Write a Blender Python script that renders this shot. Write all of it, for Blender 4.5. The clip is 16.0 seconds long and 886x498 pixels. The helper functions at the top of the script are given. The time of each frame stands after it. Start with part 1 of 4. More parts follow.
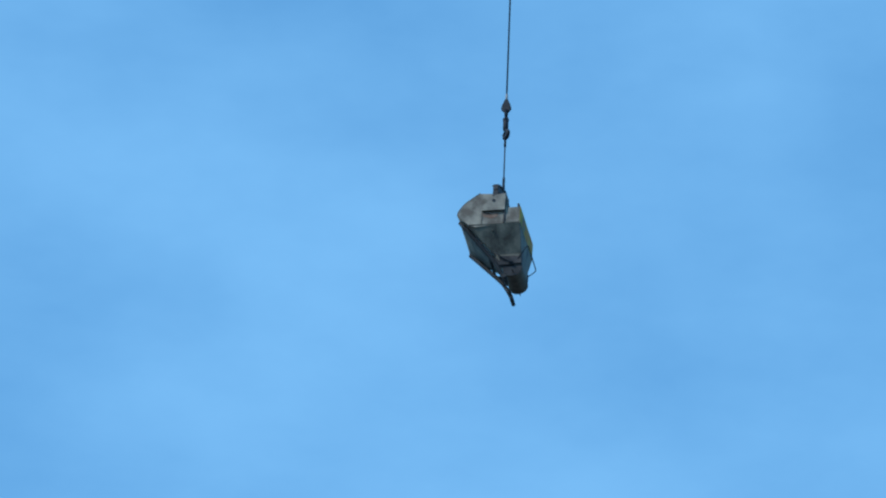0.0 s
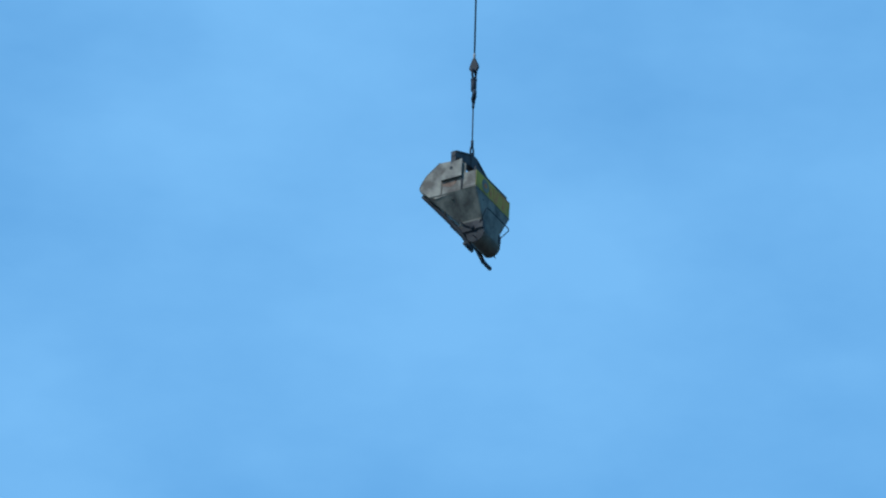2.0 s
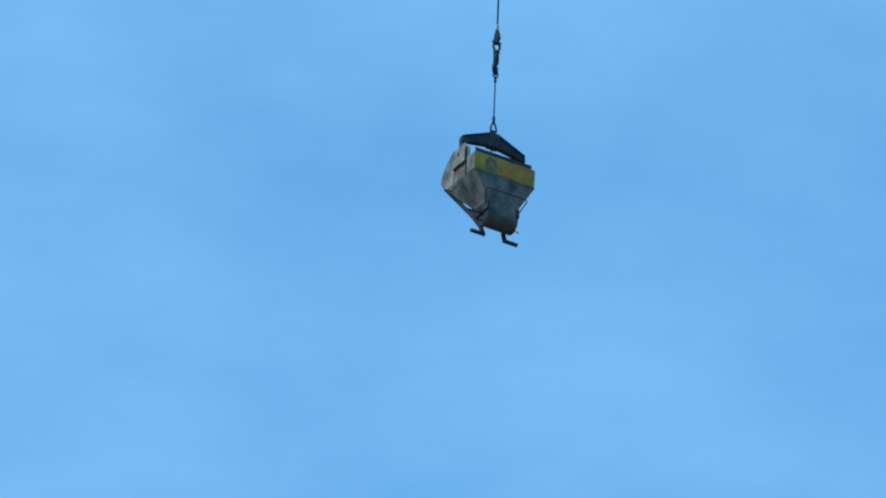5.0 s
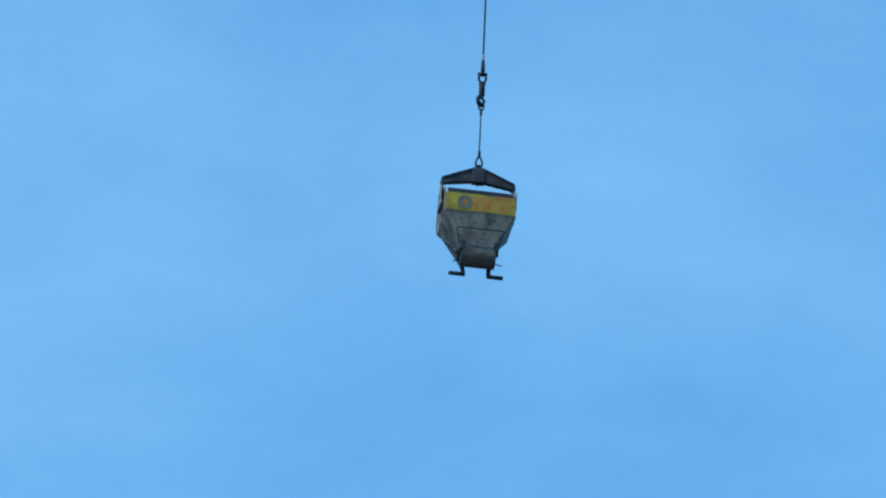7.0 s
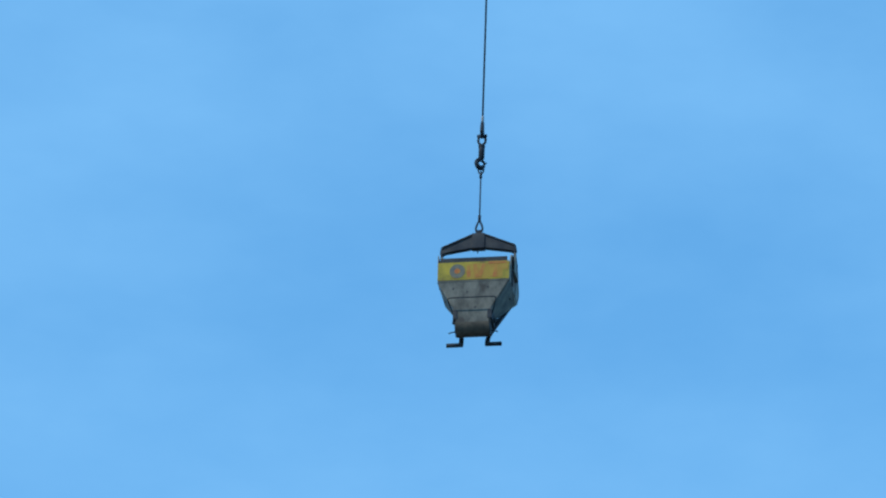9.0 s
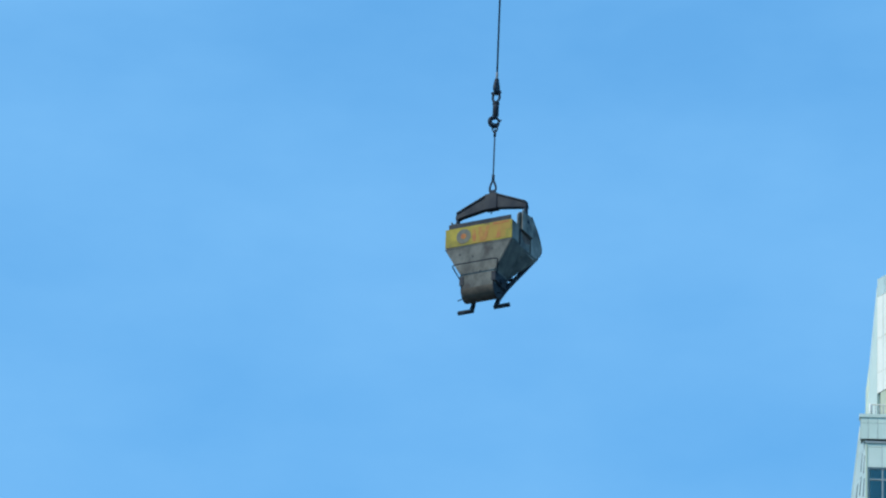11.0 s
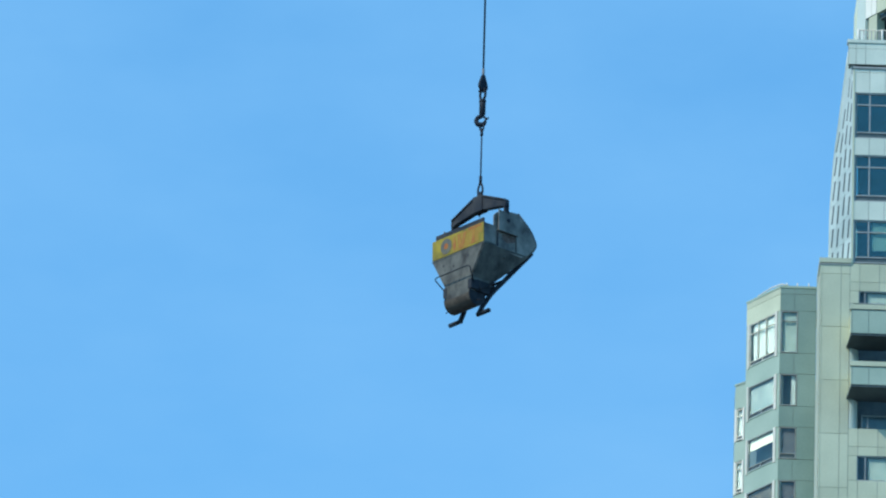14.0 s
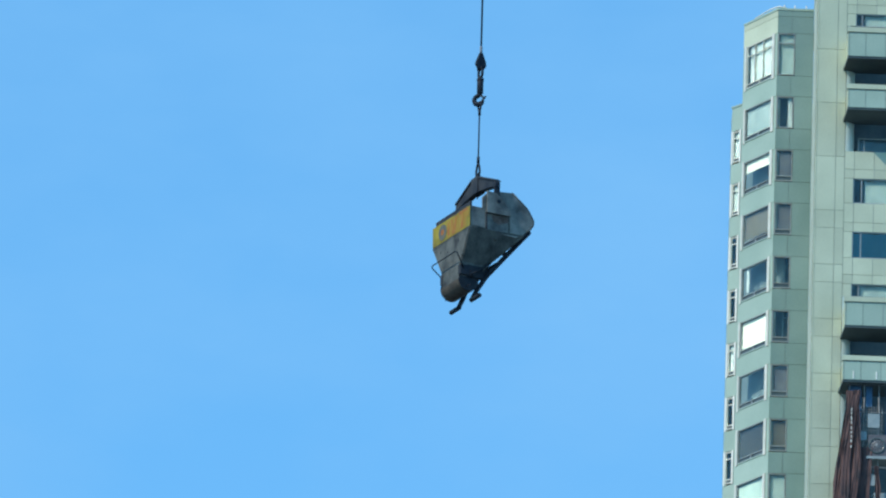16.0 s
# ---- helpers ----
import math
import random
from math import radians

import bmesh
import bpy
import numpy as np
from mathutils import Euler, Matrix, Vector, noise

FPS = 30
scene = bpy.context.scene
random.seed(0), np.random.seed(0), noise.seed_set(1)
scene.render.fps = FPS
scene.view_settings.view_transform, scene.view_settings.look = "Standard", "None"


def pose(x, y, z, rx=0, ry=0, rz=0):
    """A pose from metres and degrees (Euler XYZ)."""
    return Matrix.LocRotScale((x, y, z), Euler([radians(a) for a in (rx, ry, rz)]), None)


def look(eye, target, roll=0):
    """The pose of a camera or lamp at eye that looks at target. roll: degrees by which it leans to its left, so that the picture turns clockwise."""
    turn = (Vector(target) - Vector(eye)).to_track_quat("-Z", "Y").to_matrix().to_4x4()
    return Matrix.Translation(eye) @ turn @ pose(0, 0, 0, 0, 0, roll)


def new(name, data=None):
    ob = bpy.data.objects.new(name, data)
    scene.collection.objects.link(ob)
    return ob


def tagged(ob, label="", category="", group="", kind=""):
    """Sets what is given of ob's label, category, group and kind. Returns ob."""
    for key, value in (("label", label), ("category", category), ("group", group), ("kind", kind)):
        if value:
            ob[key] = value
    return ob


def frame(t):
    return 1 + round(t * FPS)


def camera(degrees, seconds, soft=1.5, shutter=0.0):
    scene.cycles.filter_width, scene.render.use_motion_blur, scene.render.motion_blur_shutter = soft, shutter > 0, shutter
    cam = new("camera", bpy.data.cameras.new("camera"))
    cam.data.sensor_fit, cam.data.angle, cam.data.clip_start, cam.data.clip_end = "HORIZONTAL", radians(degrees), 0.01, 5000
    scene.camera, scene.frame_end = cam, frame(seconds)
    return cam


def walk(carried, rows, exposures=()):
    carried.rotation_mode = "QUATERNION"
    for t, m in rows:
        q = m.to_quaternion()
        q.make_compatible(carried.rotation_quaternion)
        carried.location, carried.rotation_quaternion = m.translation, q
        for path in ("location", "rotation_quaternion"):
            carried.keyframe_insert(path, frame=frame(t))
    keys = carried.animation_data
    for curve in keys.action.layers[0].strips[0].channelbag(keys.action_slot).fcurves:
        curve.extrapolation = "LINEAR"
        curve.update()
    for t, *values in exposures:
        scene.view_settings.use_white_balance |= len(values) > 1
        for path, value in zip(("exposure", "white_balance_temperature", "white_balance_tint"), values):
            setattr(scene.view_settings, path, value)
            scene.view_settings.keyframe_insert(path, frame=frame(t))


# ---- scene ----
cam = camera(6.482, 16.0, soft=2.2)
EYE = Vector((0.0, 0.0, 1.6))
FAR = 138.0          # ground distance to the hanging load
LEAN = 1.57          # the load hangs slightly nose-down

# seconds, pan, tilt and lean of the camera in degrees
AIM = [
    (0, -0.8282, 36.0019, 2.3319),
    (0.5, -0.7001, 34.999, 1.8403),
    (1, -0.4266, 34.3182, 1.6382),
    (1.5, -0.8095, 34.1227, 1.7274),
    (2, -0.507, 34.0657, 1.7126),
    (2.5, -0.7573, 33.9407, 1.9704),
    (3, -0.6724, 33.5662, 2.0865),
    (3.5, -0.6755, 33.072, 2.2941),
    (4, -0.7486, 32.5643, 2.4786),
    (4.5, -0.6732, 31.7583, 2.4924),
    (4.7, -0.6504, 31.5341, 2.482),
    (5.2, -0.6138, 31.1667, 2.4671),
    (5.7, -0.5772, 30.7965, 2.4522),
    (6.2, -0.5406, 30.4232, 2.4374),
    (6.8, -0.4968, 29.9707, 2.4195),
    (7, -0.4859, 29.8773, 2.4025),
    (7.5, -0.4831, 29.7061, 2.044),
    (8, -0.4596, 29.5229, 1.8634),
    (8.2, -0.4245, 29.433, 1.8634),
    (8.7, -0.4607, 28.9495, 1.8894),
    (9.2, -0.497, 28.462, 1.9154),
    (9.7, -0.5332, 27.9708, 1.9414),
    (10.3, -0.5767, 27.377, 1.9726),
    (10.5, -0.603, 27.1421, 1.7891),
    (11, -0.5551, 26.5963, 1.6175),
    (11.5, -0.4854, 26.1255, 1.3763),
    (12, -0.388, 25.7242, 1.4012),
    (12.5, -0.2797, 25.3348, 1.6825),
    (13, -0.2445, 24.9096, 1.6414),
    (13.5, -0.3286, 24.4008, 1.9412),
    (14, -0.3602, 23.8314, 2.0181),
    (14.5, -0.3356, 23.3038, 1.9638),
    (15, -0.3053, 22.8014, 2.0065),
    (15.5, -0.2769, 22.3143, 2.1955),
    (16, -0.2524, 21.7892, 2.2561),
]
# seconds, sideways place, height above the lens, turn and sway of the load
LOAD = [
    (0, -0.7236, 101.838, 78.4091, -0.0011),
    (0.5, -0.708, 100.309, 71.6589, -0.0081),
    (1, -0.6922, 98.7782, 68.1783, -0.0266),
    (1.5, -0.6764, 97.2478, 65.001, 0.048),
    (2, -0.6608, 95.7227, 59.8945, -0.0795),
    (2.5, -0.6455, 94.2042, 51.1739, 0.1113),
    (3, -0.63, 92.6894, 46.1538, -0.0005),
    (3.5, -0.6145, 91.1782, 42.5963, -0.0241),
    (4, -0.5991, 89.6744, 38.5311, 0.0356),
    (4.5, -0.5838, 88.1905, 34.5986, -0.003),
    (4.7, -0.5777, 87.6052, 32.9524, -0.0292),
    (5.2, -0.5629, 86.2087, 27.4264, -0.0209),
    (5.7, -0.5481, 84.8154, 21.7966, -0.0126),
    (6.2, -0.5333, 83.4245, 16.1725, -0.0043),
    (6.8, -0.5155, 81.7567, 9.5857, 0.0057),
    (7, -0.5097, 81.2128, 8.2634, 0.079),
    (7.5, -0.4949, 79.8618, 5.9541, -0.0589),
    (8, -0.4804, 78.5127, 2.644, -0.0664),
    (8.2, -0.4747, 77.9717, 0.5084, 0.0152),
    (8.7, -0.4608, 76.6021, -5.1989, 0.0261),
    (9.2, -0.4468, 75.2313, -10.9653, 0.037),
    (9.7, -0.4329, 73.8605, -16.6772, 0.048),
    (10.3, -0.4162, 72.2168, -23.2994, 0.0611),
    (10.5, -0.4106, 71.6758, -24.1617, 0.269),
    (11, -0.3867, 70.3446, -25.6031, 0.6425),
    (11.5, -0.3369, 68.9856, -30.3255, 0.22),
    (12, -0.2936, 67.6207, -34.2434, 0.2163),
    (12.5, -0.2612, 66.2371, -37.6276, 0.1515),
    (13, -0.2544, 64.8753, -40.2275, -0.07),
    (13.5, -0.2238, 63.4556, -44.4207, -0.1068),
    (14, -0.1851, 62.1035, -47.745, -0.394),
    (14.5, -0.132, 60.7411, -51.043, -0.1441),
    (15, -0.081, 59.3573, -54.4217, -0.2069),
    (15.5, -0.0484, 58.0537, -57.8704, -0.3028),
    (16, 0.0009, 56.6629, -61.5293, -0.604),
]

def aim(pan, tilt, lean):
    a, e = radians(pan), radians(tilt)
    way = Vector((math.sin(a) * math.cos(e), math.cos(a) * math.cos(e), math.sin(e)))
    return look(EYE, EYE + way * 100, lean)


walk(cam, [(t, aim(*r)) for t, *r in AIM])

# ---- light ----
SUN_AZ, SUN_EL = -124.0, 42.0    # degrees from the view's axis, to the left; height
scene.view_settings.exposure = 0.0
sun_way = Vector((math.sin(radians(SUN_AZ)) * math.cos(radians(SUN_EL)),
                  math.cos(radians(SUN_AZ)) * math.cos(radians(SUN_EL)), math.sin(radians(SUN_EL))))
sun_data = bpy.data.lights.new("sun", "SUN")
sun_data.energy, sun_data.angle, sun_data.color = 2.9, radians(0.6), (1.0, 0.93, 0.80)
sun = new("sun", sun_data)
sun.matrix_world = look(sun_way * 300, (0, 0, 0))

world = bpy.data.worlds.new("sky")
scene.world = world
world.use_nodes = True
wn, wl = world.node_tree.nodes, world.node_tree.links
wn.clear()
sky = wn.new("ShaderNodeTexSky")
sky.sky_type, sky.sun_disc = "NISHITA", False
sky.sun_elevation, sky.sun_rotation = radians(SUN_EL), radians(SUN_AZ)
sky.air_density, sky.dust_density, sky.ozone_density = 1.0, 0.4, 3.0
geo = wn.new("ShaderNodeTexCoord")
stretch = wn.new("ShaderNodeMapping")
stretch.inputs["Scale"].default_value = (7.0, 7.0, 15.0)
wl.new(geo.outputs["Generated"], stretch.inputs["Vector"])
veil = wn.new("ShaderNodeTexNoise")
veil.inputs["Scale"].default_value, veil.inputs["Detail"].default_value = 1.6, 6.0
veil.inputs["Roughness"].default_value = 0.55
wl.new(stretch.outputs["Vector"], veil.inputs["Vector"])
ramp = wn.new("ShaderNodeMapRange")
ramp.inputs["From Min"].default_value, ramp.inputs["From Max"].default_value = 0.36, 0.66
ramp.inputs["To Min"].default_value, ramp.inputs["To Max"].default_value = 0.34, 0.86
wl.new(veil.outputs["Fac"], ramp.inputs["Value"])
mix = wn.new("ShaderNodeMix")
mix.data_type = "RGBA"
wl.new(ramp.outputs["Result"], mix.inputs["Factor"])
deep = wn.new("ShaderNodeMix")
deep.data_type, deep.blend_type = "RGBA", "MULTIPLY"
deep.inputs["Factor"].default_value = 1.0
deep.inputs["B"].default_value = (0.62, 1.38, 1.62, 1.0)     # clear, polarised blue
wl.new(sky.outputs["Color"], deep.inputs["A"])
wl.new(deep.outputs["Result"], mix.inputs["A"])
mix.inputs["B"].default_value = (1.38, 3.56, 6.35, 1.0)
back = wn.new("ShaderNodeBackground")
back.inputs["Strength"].default_value = 0.15
wl.new(mix.outputs["Result"], back.inputs["Color"])
out = wn.new("ShaderNodeOutputWorld")
wl.new(back.outputs["Background"], out.inputs["Surface"])


# ---- materials ----
def material(name, low, high, rough=(0.5, 0.7), metal=0.0, scale=6.0, grain=60.0, bump=0.15, stretch=(1, 1, 1),
             coords="Object", specks=None, per_piece=0.0):
    """Two colours mixed by broad stains, darkened and roughened by fine grain, with a little relief."""
    m = bpy.data.materials.new(name)
    m.use_nodes = True
    n, l = m.node_tree.nodes, m.node_tree.links
    b = n["Principled BSDF"]
    tc, mp = n.new("ShaderNodeTexCoord"), n.new("ShaderNodeMapping")
    mp.inputs["Scale"].default_value = stretch
    l.new(tc.outputs[coords], mp.inputs["Vector"])
    broad, fine = n.new("ShaderNodeTexNoise"), n.new("ShaderNodeTexNoise")
    broad.inputs["Scale"].default_value, broad.inputs["Detail"].default_value = scale, 6
    fine.inputs["Scale"].default_value, fine.inputs["Detail"].default_value = grain, 4
    for q in (broad, fine):
        l.new(mp.outputs["Vector"], q.inputs["Vector"])
    add = n.new("ShaderNodeMath")
    add.operation = "MULTIPLY_ADD"
    l.new(fine.outputs["Fac"], add.inputs[0])
    add.inputs[1].default_value = 0.35
    l.new(broad.outputs["Fac"], add.inputs[2])
    cr = n.new("ShaderNodeValToRGB")
    cr.color_ramp.elements[0].position, cr.color_ramp.elements[1].position = 0.5, 0.85
    cr.color_ramp.elements[0].color, cr.color_ramp.elements[1].color = (*low, 1), (*high, 1)
    if specks:
        e = cr.color_ramp.elements.new(0.56)
        cr.color_ramp.elements[0].color = (*specks, 1)
        e.color = (*low, 1)
    l.new(add.outputs[0], cr.inputs["Fac"])
    colour = cr.outputs["Color"]
    if per_piece:
        info, hs, mr = n.new("ShaderNodeObjectInfo"), n.new("ShaderNodeHueSaturation"), n.new("ShaderNodeMapRange")
        mr.inputs["To Min"].default_value, mr.inputs["To Max"].default_value = 1 - per_piece, 1 + per_piece
        l.new(info.outputs["Random"], mr.inputs["Value"])
        l.new(mr.outputs["Result"], hs.inputs["Value"])
        l.new(colour, hs.inputs["Color"])
        colour = hs.outputs["Color"]
    l.new(colour, b.inputs["Base Color"])
    rr = n.new("ShaderNodeMapRange")
    rr.inputs["To Min"].default_value, rr.inputs["To Max"].default_value = rough
    l.new(fine.outputs["Fac"], rr.inputs["Value"])
    l.new(rr.outputs["Result"], b.inputs["Roughness"])
    b.inputs["Metallic"].default_value = metal
    if bump:
        bp = n.new("ShaderNodeBump")
        bp.inputs["Strength"].default_value, bp.inputs["Distance"].default_value = bump, 0.01
        l.new(fine.outputs["Fac"], bp.inputs["Height"])
        l.new(bp.outputs["Normal"], b.inputs["Normal"])
    return m


CRUSTED = material("cement crusted steel", (0.105, 0.105, 0.098), (0.27, 0.265, 0.235), (0.65, 0.85), 0.0, 3.4, 38, 0.6, specks=(0.075, 0.068, 0.062))
HOPPER = material("grey worn hopper steel", (0.044, 0.049, 0.046), (0.128, 0.132, 0.116), (0.6, 0.85), 0.0, 4.2, 30, 0.6, specks=(0.026, 0.024, 0.023), stretch=(1, 1, 0.6))
RUSTED = material("brown stained gate steel", (0.055, 0.050, 0.044), (0.125, 0.106, 0.084), (0.6, 0.85), 0.0, 5, 50, 0.4)
DARK = material("dark oily steel", (0.011, 0.018, 0.030), (0.032, 0.040, 0.052), (0.5, 0.75), 0.2, 6, 60, 0.2)
# greased steel parts; also paints the shade in the gate's hollows
OILYSHADE = material("black greased steel and hollow shade", (0.013, 0.017, 0.024), (0.032, 0.038, 0.046), (0.6, 0.8), 0.0, 6, 60, 0.2)
BAILS = material("dark painted bail steel", (0.018, 0.025, 0.037), (0.058, 0.060, 0.064), (0.55, 0.75), 0.0, 3, 40, 0.35)
YELLOW = material("faded yellow banner paint", (0.20, 0.165, 0.012), (0.36, 0.275, 0.020), (0.6, 0.8), 0.0, 4, 30, 0.2, specks=(0.16, 0.10, 0.02))
RED = material("faded red lettering paint", (0.34, 0.090, 0.020), (0.36, 0.19, 0.02), (0.6, 0.8), 0.0, 7, 60, 0.1)
BLUE = material("faded blue emblem paint", (0.055, 0.065, 0.075), (0.15, 0.145, 0.10), (0.6, 0.8), 0.0, 7, 60, 0.1)
ORANGE = material("washed orange paint bleed", (0.30, 0.150, 0.016), (0.34, 0.235, 0.02), (0.6, 0.8), 0.0, 5, 40, 0.1)
RUST = material("rust red stain", (0.10, 0.055, 0.042), (0.19, 0.135, 0.11), (0.7, 0.9), 0.0, 9, 50, 0.2)
PALE = material("grey tape", (0.14, 0.15, 0.17), (0.26, 0.27, 0.28), (0.5, 0.7), 0.0, 8, 60, 0.1)
for greased in (DARK, OILYSHADE, BAILS, RUSTED):
    greased.node_tree.nodes["Principled BSDF"].inputs["Specular IOR Level"].default_value = 0.15
PANEL = material("pale green facade tile", (0.51, 0.535, 0.372), (0.62, 0.645, 0.458), (0.22, 0.4), 0.0, 0.35, 9, 0.05, per_piece=0.09)
WHITE = material("white facade paint", (0.78, 0.755, 0.65), (0.88, 0.855, 0.75), (0.4, 0.6), 0.0, 0.5, 8, 0.05)
JOINT = material("grey facade joint", (0.22, 0.25, 0.23), (0.31, 0.34, 0.31), (0.6, 0.8), 0.0, 1, 12, 0.1)
GROUND = material("city ground", (0.070, 0.078, 0.080), (0.13, 0.14, 0.14), (0.7, 0.9), 0.0, 0.02, 0.4, 0.1)


# ---- mesh tools ----
def part(name, bm, mat, parent=None, label=""):
    me = bpy.data.meshes.new(name)
    bm.normal_update()
    bm.to_mesh(me)
    bm.free()
    me.materials.append(mat)
    ob = new(name, me)
    ob.parent = parent
    if label:
        tagged(ob, label)
    return ob


def solid(points, faces):
    bm = bmesh.new()
    vs = [bm.verts.new(p) for p in points]
    for f in faces:
        bm.faces.new([vs[i] for i in f])
    bmesh.ops.recalc_face_normals(bm, faces=bm.faces)
    return bm


def block(x0, x1, y0, y1, z0, z1, bevel=0.0):
    bm = solid([(x, y, z) for z in (z0, z1) for y in (y0, y1) for x in (x0, x1)],
               [(0, 1, 3, 2), (4, 6, 7, 5), (0, 4, 5, 1), (2, 3, 7, 6), (0, 2, 6, 4), (1, 5, 7, 3)])
    if bevel:
        bmesh.ops.bevel(bm, geom=bm.edges[:], offset=bevel, segments=2, affect="EDGES", profile=0.5)
    return bm


def slab(outline, a, b, axis="x", bevel=0.0):
    """A plate: the outline (two coordinates) drawn out along an axis from a to b."""
    put = {"x": lambda p, t: (t, p[0], p[1]), "y": lambda p, t: (p[0], t, p[1]), "z": lambda p, t: (p[0], p[1], t)}[axis]
    n = len(outline)
    bm = solid([put(p, a) for p in outline] + [put(p, b) for p in outline],
               [tuple(range(n)), tuple(range(n, 2 * n))] + [(i, (i + 1) % n, n + (i + 1) % n, n + i) for i in range(n)])
    if bevel:
        bmesh.ops.bevel(bm, geom=bm.edges[:], offset=bevel, segments=1, affect="EDGES")
    return bm


def tube(points, r, sides=10, closed=False):
    """A round bar along a line of points."""
    bm = bmesh.new()
    ps = [Vector(p) for p in points]
    n, rings = len(ps), []
    side = None
    for i, p in enumerate(ps):
        a = ps[(i - 1) % n] if closed or i else p
        b = ps[(i + 1) % n] if closed or i < n - 1 else p
        d = (b - a).normalized()
        if side is None:
            side = d.orthogonal().normalized()
        side = (side - d * side.dot(d)).normalized()
        up = d.cross(side)
        rad = r[i] if isinstance(r, (list, tuple)) else r
        rings.append([bm.verts.new(p + (side * math.cos(k * math.tau / sides) + up * math.sin(k * math.tau / sides)) * rad) for k in range(sides)])
    for i in range(n if closed else n - 1):
        a, b = rings[i], rings[(i + 1) % n]
        for k in range(sides):
            bm.faces.new((a[k], a[(k + 1) % sides], b[(k + 1) % sides], b[k]))
    if not closed:
        bm.faces.new(rings[0][::-1])
        bm.faces.new(rings[-1])
    bmesh.ops.recalc_face_normals(bm, faces=bm.faces)
    for f in bm.faces:
        f.smooth = len(f.verts) == 4
    return bm


def bend(points, n=5, k=0.3):
    """Rounds the corners of a line of points."""
    ps = [Vector(p) for p in points]
    line = [ps[0]]
    for a, b, c in zip(ps, ps[1:], ps[2:]):
        p, q = b.lerp(a, k), b.lerp(c, k)
        line += [p.lerp(b, i / n).lerp(b.lerp(q, i / n), i / n) for i in range(n + 1)]
    return line + [ps[-1]]


def merge(bm, other):
    me = bpy.data.meshes.new("join")
    other.to_mesh(me)
    other.free()
    bm.from_mesh(me)
    bpy.data.meshes.remove(me)
    return bm


def empty(name, label, category, group="", kind=""):
    return tagged(new(name), label, category, group, kind)


# ---- the ground ----
ground = part("ground", solid([(-3500, -1500, 0), (3500, -1500, 0), (3500, 4500, 0), (-3500, 4500, 0)], [(0, 1, 2, 3)]), GROUND)
tagged(ground, "grey-brown city ground stretching to the horizon", "ground", kind="structure")


# ---- the concrete bucket; its origin is the bail's top ----
W, FRONT = 0.715, -0.566


